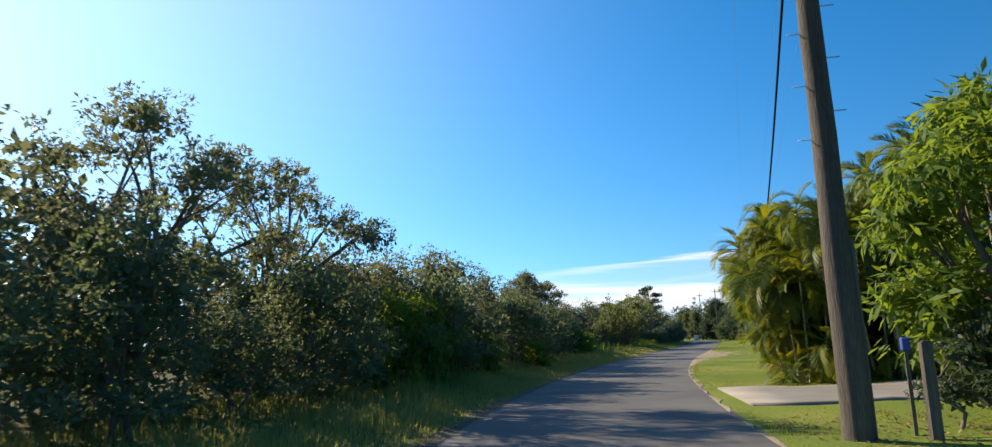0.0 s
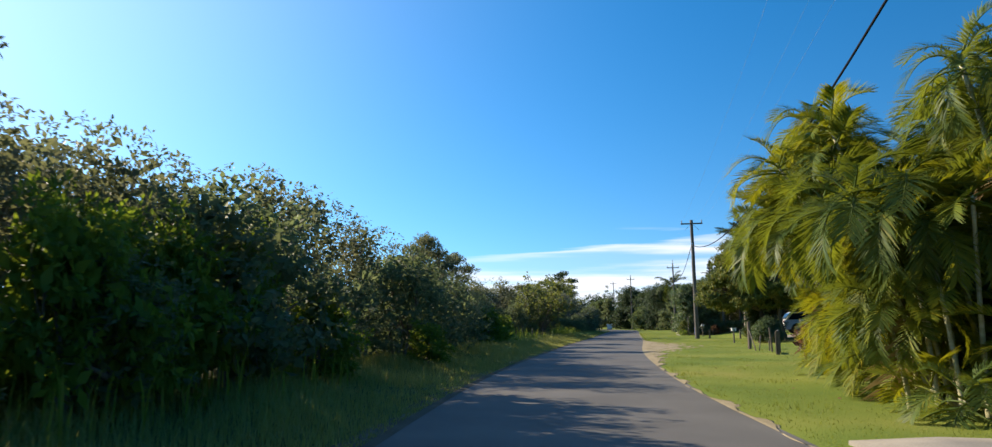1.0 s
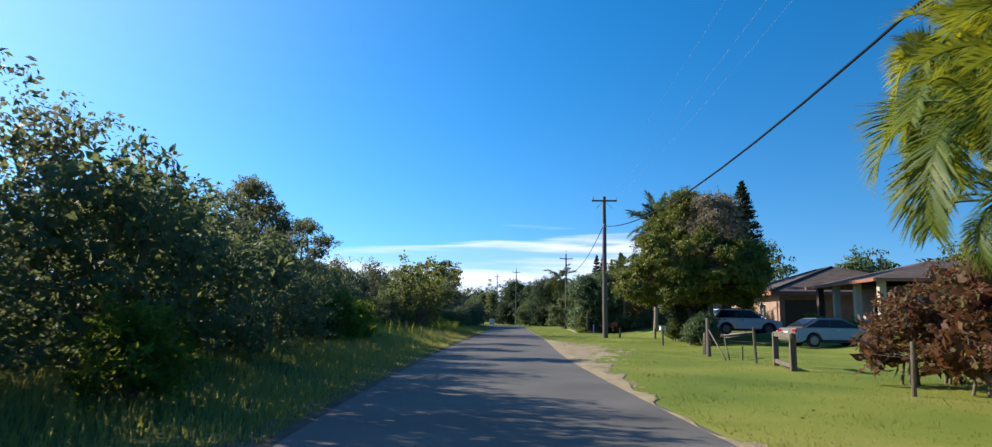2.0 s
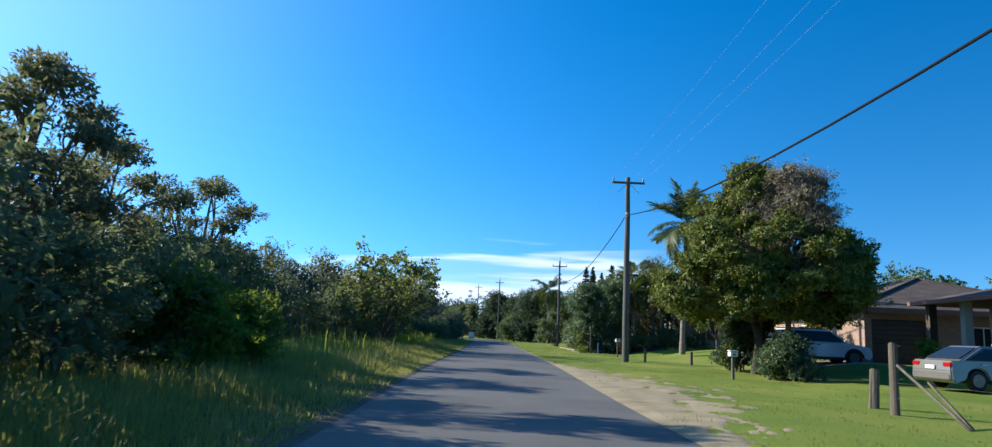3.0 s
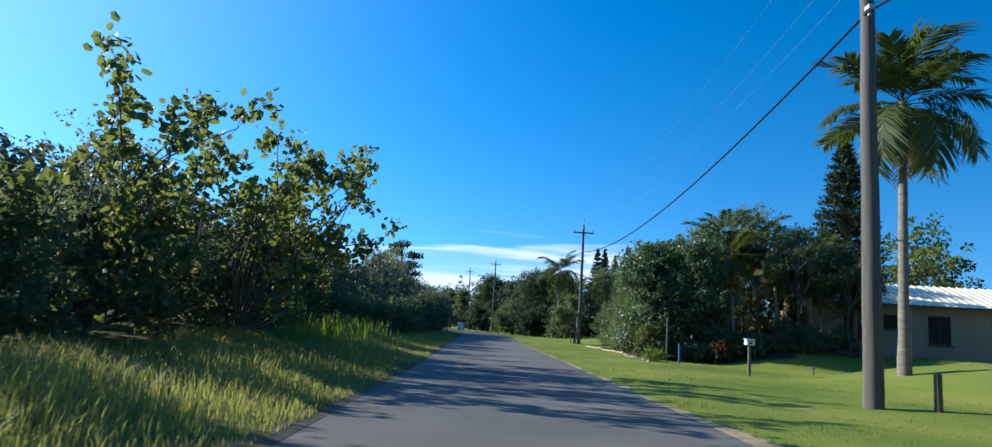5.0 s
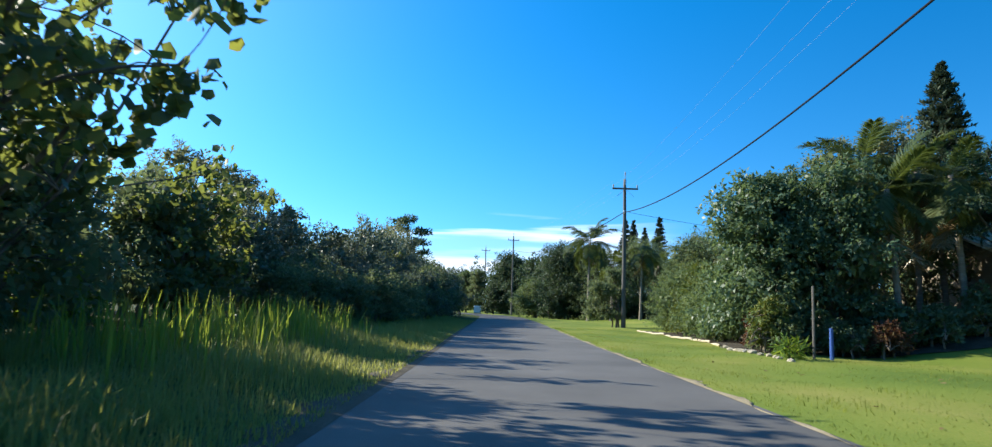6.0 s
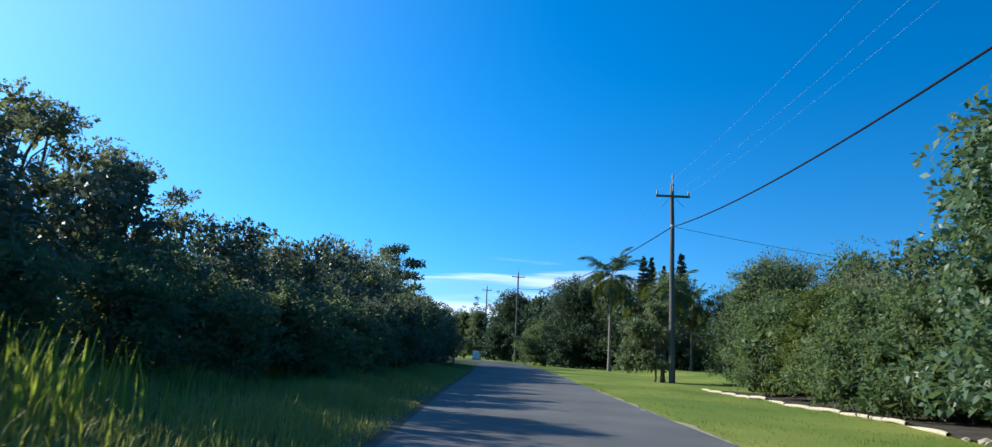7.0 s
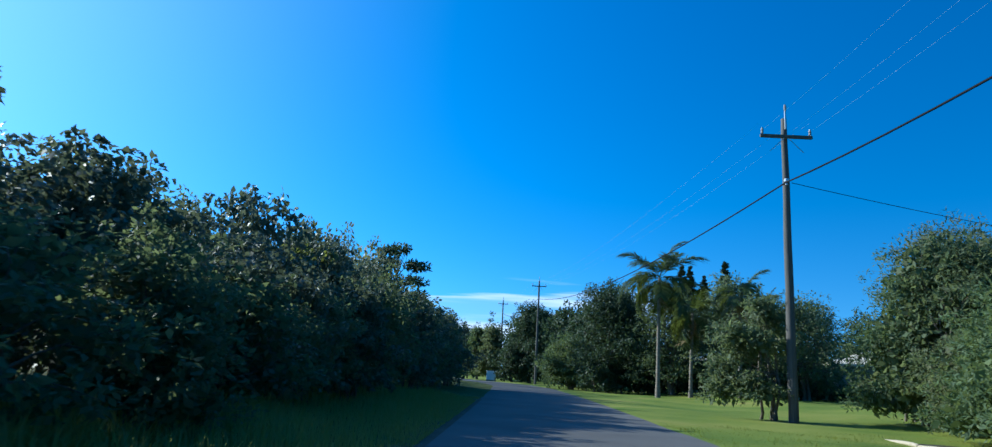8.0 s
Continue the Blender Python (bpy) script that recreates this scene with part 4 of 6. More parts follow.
# ---- sea grape tree leaning over the grass ----
def grape_tree(x, y, label, seed, reach, leaders=()):
    """An open tree: long bare limbs that end in sprays of large round leaves."""
    g = rng_of(seed)
    ob = thing("sea_grape_tree", pose(x, y, ground_z(x, y)), label, "tree", "sea grape trees")
    lines, spots, ways = [], [], []
    for k in range(15 + len(leaders)):
        a = math.radians(-70 + 150 * k / 14 + g.uniform(-14, 14))
        up = reach * g.uniform(0.5, 1.25)
        out = reach * g.uniform(0.25, 0.95)
        tip = np.array((out * math.cos(a), out * math.sin(a), up + 0.5) if k < 15 else leaders[k - 15])
        limb = bent((0.1 * math.cos(a), 0.1 * math.sin(a), 0.2), tip, 0.045, 0.01, g, 7, 0.1)
        lines.append(limb)
        for j in range(6):
            p, q = limb[g.randint(3, 8)]
            end = p + unit(g.normal(size=3) + (0.2, 0, 0.5)) * g.uniform(0.4, 1.0)
            lines.append(bent(p, end, q * 0.6, 0.006, g, 3))
            bunch = 0.11 + 0.06 * g.rand()
            for _ in range(g.randint(20, 34)):
                spots.append(end + (p - end) * 0.35 * g.rand() ** 2 + g.normal(size=3) * bunch)
                ways.append(g.normal(size=3) * 0.6 + (0, 0, -0.45))
    v, f = tubes(lines, 6)
    child("trunk", raw_mesh("trunk", v, f, BARK, True), ob)
    spots, ways = np.array(spots), unit(np.array(ways))
    n = len(spots)
    side = unit(np.cross(ways, g.normal(size=(n, 3)) + (0, 0, 0.6)))
    nor = np.cross(side, ways)
    size = g.uniform(0.06, 0.125, n)[:, None]
    ring = []
    for a, r in ((180, 0.15), (125, 0.85), (62, 1.05), (10, 0.95), (-10, 0.95), (-62, 1.05), (-125, 0.85), (-178, 0.15)):
        c, s = math.cos(math.radians(a)) * r, math.sin(math.radians(a)) * r
        ring.append(spots + ways * size * (1 + c) * 0.9 + side * size * s + nor * size * (abs(s) * 0.35 - 0.12 * (1 + c)))
    V = np.stack(ring, 1).reshape(-1, 3)
    b = np.arange(n)[:, None] * 8
    F = np.concatenate([b + q for q in ([0, 1, 6, 7], [1, 2, 5, 6], [2, 3, 4, 5])])
    child("crown", raw_mesh("crown", V, F, LEAF_GRAPE), ob)
    return ob


grape_tree(-17.15, 79.4, "open sea grape tree with large round leaves and bare limbs", 901, 4.3, ((1.2, -1.6, 5.2), (2.1, -0.4, 5.0), (2.6, 0.2, 4.5)))
grape_tree(-18.4, 74.5, "leafy sea grape tree at the edge of the scrub", 902, 3.6)
grape_tree(-19.6, 83.0, "sea grape tree with some yellow leaves over long grass", 903, 3.6, ((2.9, 4.8, 3.4),))
grape_tree(-20.4, 91.0, "sea grape tree with some yellow leaves over long grass", 904, 2.3)
for k, (x, y, r) in enumerate([(-24.4, 113.5, 2.4), (-23.6, 121, 3.0)]):
    grape_tree(x, y, "sea grape tree with pale shiny leaves in the scrub", 910 + k, r)



# ---- the right side: trees, hedges, garden ----
limb_tree("broadleaf_tree", 4.7, 12.7, 5.5, 5.2, 18, 10000, 0.3, 0.085, LEAF_BRIGHT, "leafy garden tree with long drooping bright leaves", 821, 0.13, 0.3, "", 0.35, 0.22, 0.8, 0.6)
limb_tree("broadleaf_tree", 9.0, 18.2, 6.4, 5.0, 13, 4500, 0.3, 0.085, LEAF_BRIGHT, "leafy garden tree with long drooping bright leaves", 822, 0.13, 0.3, "", 0.35, 0.22, 0.8, 0.6)
limb_tree("broadleaf_tree", 4.5, 22.9, 6.0, 3.6, 12, 2600, 0.34, 0.08, LEAF_BRIGHT, "leafy garden tree with long drooping bright leaves", 823, 0.1, 0.3, "", 0.3, 0.35, 0.8, 0.7)
# Dark filler shrubs, added as the shaded inside of the palm clump.
for k, (x, y, w, h) in enumerate([(3.4, 24.4, 2.8, 3.6), (3.6, 27.0, 3.2, 4.2), (3.8, 29.6, 3.2, 4.4), (4.0, 32.0, 3.0, 4.2), (6.2, 25.5, 3.4, 5.0), (6.4, 29.0, 3.6, 5.4), (6.4, 32.4, 3.4, 5.0)]):
    plant("thicket_shrub", pose(x, y, ground_z(x, y)), bush_clumps(62 + k, w, h, 12, 0.1), 2600, 0.2, 0.1, LEAF_DARK, "added dark leafy filler for the shaded inside of the cane palms", "shrub", 1150 + 3 * k, 0.05, 3, 0.3, None, 0.2, 0.4, "undergrowth between the palms")
for k, (x, y, w, h, leaf, label) in enumerate([
    (3.9, 11.6, 2.2, 1.5, LEAF_DARK, "low dark shrub beside the old post"),
    (4.6, 14.2, 2.0, 1.2, LEAF_DARK, "low dark shrub beside the driveway"),
    (2.4, 23.2, 1.8, 0.9, LEAF_DARK, "low shrub at the foot of the cane palms"),
    (1.3, 25.6, 1.3, 0.8, LEAF_GREY, "straggly dry shrub at the foot of the cane palms"),
    (1.5, 29.0, 1.3, 0.9, LEAF_GREY, "straggly dry shrub at the foot of the cane palms"),
]):
    plant("shrub", pose(x, y, ground_z(x, y)), bush_clumps(60 + k, w, h, 7, 0.2), 1500, 0.14, 0.05, leaf, label, "shrub", 830 + 3 * k, 0.03, 3, 0.3, None, 0.2, 0.4)
for k, (x, y, w, h) in enumerate([(2.7, 36.6, 2.6, 2.5), (2.2, 38.6, 2.2, 1.9), (3.6, 39.5, 2.8, 2.8), (2.4, 34.6, 1.8, 1.7), (5.0, 37.5, 3.0, 3.4)]):
    plant("red_shrub", pose(x, y, ground_z(x, y)), bush_clumps(70 + k, w, h, 9, 0.15), 2200, 0.13, 0.06, LEAF_RED, "straggly red-brown shrub behind the wire fence", "shrub", 850 + 3 * k, 0.03, 4, 0.3, None, 0.1, 0.35, "red shrubs behind the fence")


# large fig tree with the round bush at its foot
def big_fig():
    """A wide crown, fuller to one side, with its underside held clear of the ground."""
    g = rng_of(861)
    clumps = []
    for k in range(96):
        a, t = k * 2.39996, ((k + 0.5) / 96) ** 1.25
        z = 2.45 + 6.1 * t
        near, away = np.interp(z, [2.2, 3.0, 3.8, 4.8, 6.1, 7.4, 8.6], [3.4, 4.3, 4.5, 4.0, 2.5, 1.3, 0.3]), np.interp(z, [2.2, 3.2, 4.0, 5.4, 6.2, 8.6], [3.0, 4.5, 5.0, 4.7, 1.2, 0.3])
        reach = (away if math.cos(a) > 0 else near) * abs(math.cos(a)) + 0.5 * (near + away) * (1 - abs(math.cos(a)))
        wide = reach * g.uniform(0.35, 1.0) ** 0.6
        r = g.uniform(0.7, 1.15) * (1 - 0.25 * t)
        clumps.append(((wide * math.cos(a), wide * math.sin(a), z), (r, r, r * 0.66)))
    return plant("fig_tree", pose(2.5, 67.2, ground_z(2.5, 67.2)) @ Matrix.Diagonal((1.05, 1.05, 1.07, 1)), clumps, 84000, 0.115, 0.062, LEAF_FIG, "broad dense fig tree with yellow-green sunlit side on the lawn", "tree", 862, 0.2, 1, 0.25, BARK_SHADED, 0.2, 0.5, "", 22, 0.3)


big_fig()
g = rng_of(866)
plant("she_oak", pose(4.0, 66.6, ground_z(4.0, 66.6)), [((2.3 * math.cos(k * 2.4) * g.uniform(0.4, 1.0) * (1.3 - 0.042 * k) - 0.25, 1.7 * math.sin(k * 2.4) - 0.5, 4.3 + 0.205 * k), (0.9, 0.9, 0.75)) for k in range(22)], 26000, 0.17, 0.03, LEAF_TAN, "feathery brown-tipped tree rising behind the fig", "tree", 867, 0.14, 1, 0.45, None, 0.5, 0.4, "", 20)
plant("round_shrub", pose(2.5, 63.2, ground_z(2.5, 63.2)), bush_clumps(81, 2.3, 1.45, 20, 0.06), 14000, 0.1, 0.055, LEAF_HEDGE, "clipped round green shrub on the lawn", "shrub", 865, 0.04, 3, 0.3, None, 0.0, 0.6)
for k, (x, y, w, h) in enumerate([(2.2, 69.6, 1.9, 2.0), (3.2, 69.8, 1.8, 2.3), (1.7, 68.6, 1.1, 1.1), (2.2, 68.2, 2.4, 2.7), (3.4, 68.6, 2.2, 2.6)]):
    plant("sucker_shrub", pose(x, y, ground_z(x, y)), bush_clumps(88 + k, w, h, 9, 0.12), 2600, 0.12, 0.06, LEAF_FIG if k == 2 else LEAF_DARK, "dark suckering shrub round the fig's foot", "shrub", 1400 + 3 * k, 0.03, 4, 0.3, None, 0.1, 0.45, "shrubs round the fig's foot")
limb_tree("young_tree", 3.1, 76.8, 3.1, 2.2, 9, 1500, 0.13, 0.06, LEAF_FIG, "thin young tree with sparse yellow-green leaves by the bollards", 868, 0.05, 0.5, "", 0.3, 0.6)
# dark hedge of trees in front of the rendered house
for k, (x, y, w, h, cnt, ln, wd, leaf, label) in enumerate([
    (-3.0, 98.8, 4.8, 6.3, 17000, 0.19, 0.1, LEAF_HEDGE, "dense dark green hedge tree with glossy leaves"),
    (-0.9, 98.0, 4.0, 6.5, 9500, 0.18, 0.09, LEAF_HEDGE, "dense dark hedge tree beside the palms"),
    (0.6, 101.5, 4.6, 8.0, 6000, 0.16, 0.07, LEAF_SCRUB, "tall shaded garden tree in the hedge"),
    (3.6, 103.2, 5.0, 8.8, 6500, 0.16, 0.06, LEAF_OLIVE, "tall feathery garden tree in the hedge"),
    (6.2, 103.0, 4.6, 7.6, 5500, 0.16, 0.07, LEAF_HEDGE, "dark garden tree close to the house"),
    (2.0, 105.6, 4.4, 5.0, 4000, 0.16, 0.08, LEAF_SCRUB, "dark garden tree behind the hedge"),
    (-1.0, 102.6, 3.8, 7.2, 9000, 0.18, 0.1, LEAF_HEDGE, "dense dark green hedge tree with glossy leaves"),
    (0.6, 110.4, 4.6, 5.0, 4500, 0.18, 0.08, LEAF_SCRUB, "dark garden tree behind the hedge"),
    (5.0, 110.0, 5.5, 8.0, 5000, 0.18, 0.08, LEAF_SCRUB, "dark garden tree behind the house"),
]):
    plant("hedge_tree", pose(x, y, ground_z(x, y)), bush_clumps(100 + k, w, h, 16, 0.1), cnt, ln, wd, leaf, label, "tree", 880 + 3 * k, 0.1, 2, 0.25, None, 0.3, 0.5, "hedge in front of the rendered house")

for k in range(11):
    x, y = -3.4 + 0.98 * k, 96.4 + 0.35 * math.sin(k * 2.2) + 0.12 * k
    plant("bed_shrub", pose(x, y, ground_z(x, y)), bush_clumps(200 + k, 1.9, 1.2 + 0.3 * math.sin(k * 1.9), 7, 0.1), 1400, 0.14, 0.07, LEAF_HEDGE if k % 3 else LEAF_SCRUB, "low dark shrub filling the garden bed under the hedge", "shrub", 1250 + 3 * k, 0.03, 3, 0.3, None, 0.1, 0.4, "low shrubs under the hedge")

# slim garden trees before the rendered house, and plants at the bed's edge
for k, (x, y, h, w) in enumerate([(4.2, 97.2, 6.4, 3.2), (6.6, 97.0, 5.8, 3.0)]):
    limb_tree("garden_tree", x, y, h, w, 12, 3600, 0.16, 0.06, LEAF_DARK, "slim dark garden tree before the rendered house", 1600 + k, 0.08, 0.45, "slim trees before the house", 0.35, 0.5, 0.7, 0.4, BARK_SHADED)
plant("garden_tree", pose(17.5, 111, ground_z(17.5, 111)), bush_clumps(1611, 7.5, 7.6, 16, 0.1), 4200, 0.24, 0.14, LEAF_FIG, "leafy yellow-green tree behind the rendered house", "tree", 1612, 0.14, 2, 0.25, None, 0.2, 0.5)
for k, (x, y, w, h, leaf, label) in enumerate([(-3.6, 96.2, 1.5, 1.7, LEAF_FIG, "yellow-leaved croton shrub at the edge of the hedge"), (-3.5, 97.6, 1.3, 1.3, LEAF_RED, "rusty brown shrub at the edge of the hedge"), (-0.2, 96.0, 1.2, 1.0, LEAF_RED, "rusty brown shrub at the edge of the hedge"), (7.6, 74.4, 1.5, 2.5, LEAF_GOLD, "yellow-leaved croton shrub against the brick house"), (8.3, 75.4, 1.3, 2.0, LEAF_GOLD, "yellow-leaved croton shrub against the brick house")]):
    plant("croton_shrub", pose(x, y, ground_z(x, y)), bush_clumps(1620 + k, w, h, 9, 0.15), 2200, 0.12, 0.05, leaf, label, "shrub", 1621 + 3 * k, 0.03, 4, 0.3, None, 0.1, 0.4, "shrubs at the bed's edge")
strap = thing("strap_plant", pose(-3.75, 93.7, ground_z(-3.75, 93.7)), "bright green strap-leaved plant at the edge of the bed", "plant")
child("leaves", crown_of("leaves", [((0, 0, 0.22), (0.3, 0.3, 0.18))], 220, 0.34, 0.045, LEAF_BRIGHT, 1640, 0.1, 0.1, 6, 0), strap)
tap = thing("garden_tap", pose(2.4, 90.9, ground_z(2.4, 90.9)), "small garden tap on a short stake in the lawn", "tap")
part("stake", box_bm(((0, 0, 0.12), (0.05, 0.05, 0.34)), bevel=0.005), POST_WOOD, tap)
part("spout", box_bm(((-0.09, 0, 0.27), (0.2, 0.035, 0.04)), ((0.08, 0, 0.26), (0.1, 0.05, 0.03)), bevel=0.005), STEEL, tap)

# feathery bushes along the rock border
for k, (x, y, w, h, leaf, label) in enumerate([
    (-2.3, 104.2, 3.6, 3.0, LEAF_GREY, "soft feathery grey-green bush along the rock border"),
    (-2.2, 107.8, 4.0, 3.2, LEAF_GREY, "soft feathery grey-green bush along the rock border"),
    (-2.0, 111.5, 4.4, 3.7, LEAF_FIG, "feathery yellow-tipped bush along the rock border"),
    (-2.3, 115.2, 4.2, 3.8, LEAF_GREY, "feathery grey-green bush at the end of the border"),
    (-0.2, 124.2, 6.2, 6.4, LEAF_SCRUB, "dense feathery dark green tree on the lawn"),
    (-0.7, 125.4, 5.0, 5.6, LEAF_GREY, "dense feathery dark green tree on the lawn"),
    (2.8, 121.0, 6.0, 6.5, LEAF_GREY, "soft feathery grey-green tree on the lawn"),
    (0.8, 113.6, 5.0, 3.9, LEAF_OLIVE, "open feathery tree with brown twigs"),
    (1.4, 118.4, 5.2, 4.8, LEAF_OLIVE, "open feathery tree with brown twigs"),
    (2.2, 107.2, 4.6, 4.0, LEAF_OLIVE, "feathery tree behind the border bushes"),
    (-1.6, 118.6, 4.0, 3.2, LEAF_GREY, "low green bush at the foot of the feathery trees"),
    (-1.0, 121.6, 3.6, 2.8, LEAF_SCRUB, "low green bush at the foot of the feathery trees"),
    (1.2, 126.4, 5.6, 7.0, LEAF_OLIVE, "open feathery tree with brown twigs"),
]):
    plant("feathery_bush", pose(x, y, ground_z(x, y)), bush_clumps(120 + k, w, h, 20, 0.06), 15000, 0.16, 0.045, leaf, label, "bush", 910 + 3 * k, 0.06, 4, 0.25, None, 0.0, 0.42, "feathery bushes along the border", 24)
plant("multi_stem_shrub", pose(-5.6, 126.2, ground_z(-5.6, 126.2)), [((c * 0.8 - 0.4, s * 0.8, h), (0.85, 0.85, 0.7)) for c, s, h in ((1, 0, 2.6), (-1, 0.2, 2.3), (0, 1, 3.0), (-0.3, -0.8, 2.7), (0.7, 0.8, 3.5), (-1.6, 0.3, 1.7), (0.1, 0, 3.9), (-1.4, -0.6, 2.9), (-1.1, -0.5, 1.2), (-0.2, -0.9, 1.0), (-1.7, 0.2, 0.9))], 6000, 0.15, 0.06, LEAF_SCRUB, "multi-stemmed dark shrub round the pole's foot", "shrub", 935, 0.055, 6, 0.4, None, 0.2, 0.3)
plant("dead_shrub", pose(-0.2, 128, ground_z(-0.2, 128)), bush_clumps(133, 3.0, 3.6, 10, 0.3), 1500, 0.15, 0.05, LEAF_OLIVE, "thin dark shrub on the lawn", "shrub", 938, 0.05, 3, 0.3, None, 0.1, 0.3)

# trees round the bend
NEAR_BEND = [
    (-18.4, 201, 9.0, 11.4, 9000, LEAF_DARK, "large rounded dark tree inside the bend"),
    (-9.2, 163, 8.0, 9.4, 11000, LEAF_DARK, "large rounded dark tree beyond the lawn"),
    (-12.9, 169, 5.4, 4.9, 8000, LEAF_GREY, "grey-green rounded bush beside the bend"),
    (-4.6, 160, 8.0, 9.0, 4500, LEAF_SCRUB, "dark tree behind the distant palms"),
    (0.4, 160, 8.0, 10.4, 4500, LEAF_SCRUB, "dark tree behind the distant palms"),
    (5.5, 158, 8.5, 8.0, 4500, LEAF_SCRUB, "dark tree beside the pale-roofed house"),
    (-6.6, 172, 9.0, 9.8, 4500, LEAF_DARK, "dark tree behind the distant palms"),
    (2.6, 171, 9.0, 9.6, 4500, LEAF_DARK, "dark tree behind the distant palms"),
    (11.5, 174, 9.0, 9.6, 4500, LEAF_DARK, "dark tree behind the distant palms"),
    (17.5, 152, 8.0, 7.0, 4000, LEAF_SCRUB, "dark tree beside the pale-roofed house"),
    (26, 148, 9.0, 9.0, 4000, LEAF_SCRUB, "dark tree behind the gardens"),
    (-25.6, 212, 4.4, 9.0, 4200, LEAF_SCRUB, "narrow green tree beside the far road"),
    (-28.0, 215, 4.0, 8.6, 4200, LEAF_GREY, "narrow pale green tree beside the far road"),
    (-30.6, 221, 5.0, 8.2, 3600, LEAF_GREY, "narrow grey-green tree beside the far road"),
    (-20.8, 199, 4.6, 5.0, 3000, LEAF_DARK, "dark tree beside the far road"),
]
FAR_BEND = [
    (-13.2, 184, 8.5, 9.6, 1900, LEAF_DARK, "distant dark rounded tree inside the bend"),
    (-10.6, 176, 7.5, 8.2, 1900, LEAF_DARK, "distant dark rounded tree inside the bend"),
    (-9, 178, 9.0, 10.0, 1900, LEAF_DARK, "distant dark rounded tree on the horizon"),
    (-19.5, 229, 10, 10, 1900, LEAF_DARK, "distant dark rounded tree at the bend"),
    (-38, 278, 16, 11, 4200, LEAF_DARK, "distant dark rounded tree closing the road"),
    (-33, 246, 9, 8, 1900, LEAF_SCRUB, "distant green tree where the road turns"),
    (-20, 210, 11, 10.5, 1900, LEAF_DARK, "distant dark rounded tree at the bend"),
    (-44, 206, 12, 11.0, 1900, LEAF_SCRUB, "distant green tree beyond the scrub"),
    (-33.5, 186, 9, 9.0, 1900, LEAF_SCRUB, "distant green tree beyond the scrub"),
    (-28, 172, 8, 7.5, 1900, LEAF_SCRUB, "distant green tree beyond the scrub"),
    (-62, 240, 15, 12.0, 1900, LEAF_DARK, "distant dark rounded tree on the horizon"),
    (-30, 262, 14, 12.0, 1900, LEAF_DARK, "distant dark rounded tree on the horizon"),
    (-16, 250, 15, 12.0, 1900, LEAF_DARK, "distant dark rounded tree on the horizon"),
    (-2, 235, 15, 12.5, 1900, LEAF_DARK, "distant dark rounded tree on the horizon"),
    (14, 225, 15, 12.0, 1900, LEAF_DARK, "distant dark rounded tree on the horizon"),
    (30, 205, 15, 12.0, 1900, LEAF_DARK, "distant dark rounded tree on the horizon"),
]
for k, (x, y, w, h, cnt, leaf, label) in enumerate(NEAR_BEND + FAR_BEND):
    big = 0.22 if y < 175 else 0.3 if k < len(NEAR_BEND) else 0.42
    plant("bend_tree", pose(x, y, ground_z(x, y)), bush_clumps(140 + k, w, h, 18, 0.1), int(cnt * 1.9) if k < len(NEAR_BEND) else int(cnt * 2.4), big, big * 0.5, leaf, label, "tree", 950 + 3 * k, 0.16, 2, 0.25, None, 0.2, 0.55, "trees round the bend")
for k, (x, y, w, h, leaf) in enumerate([(22, 119, 9, 11.5, LEAF_FIG), (33, 118, 10, 10, LEAF_FIG), (33, 94, 9, 8.0, LEAF_FIG), (44, 108, 11, 10, LEAF_SCRUB), (30, 76, 8, 7.5, LEAF_FIG), (26, 96, 8, 7.0, LEAF_DARK), (22, 92.5, 5, 6.5, LEAF_GREY), (40, 62, 9, 9, LEAF_SCRUB), (14, 122, 8, 8, LEAF_SCRUB), (34, 48, 9, 8, LEAF_SCRUB), (15, 36, 7, 7, LEAF_SCRUB), (13, 28, 7, 7, LEAF_SCRUB), (22, 22, 8, 8, LEAF_SCRUB), (14, 8, 7, 7, LEAF_SCRUB)]):
    plant("garden_tree", pose(x, y, ground_z(x, y)), bush_clumps(170 + k, w, h, 16, 0.1), 2200, 0.38, 0.22, leaf, "leafy green garden tree behind the houses", "tree", 1020 + 3 * k, 0.14, 2, 0.25, None, 0.2, 0.5, "trees behind the houses")


for k in range(13):
    x, y = -10.6 + 2.1 * k, 160.5 + 2.5 * abs(math.sin(k * 0.9)) - 0.2 * k
    plant("bend_shrub", pose(x, y, ground_z(x, y)), bush_clumps(220 + k, 3.6, 2.4 + 0.7 * math.sin(k * 2.3), 9, 0.08), 1500, 0.26, 0.13, LEAF_DARK, "dark shrub under the trees round the bend", "shrub", 1300 + 3 * k, 0.05, 3, 0.3, None, 0.1, 0.4, "shrubs under the bend trees")


# Hedge row added at the back, to close bright gaps to the horizon.
for k in range(12):
    x, y = -4 + 4.2 * k, 170 - 1.4 * k + 2 * math.sin(k * 2.1)
    plant("back_hedge", pose(x, y, ground_z(x, y)), bush_clumps(320 + k, 6.0, 4.6 + 0.8 * math.sin(k * 1.7), 12, 0.06), 1500, 0.42, 0.24, LEAF_DARK if k % 2 else LEAF_SCRUB, "added dark hedge shrub blocking horizon gaps behind the far gardens", "shrub", 1500 + 3 * k, 0.06, 3, 0.3, None, 0.1, 0.4, "hedge behind the far gardens")


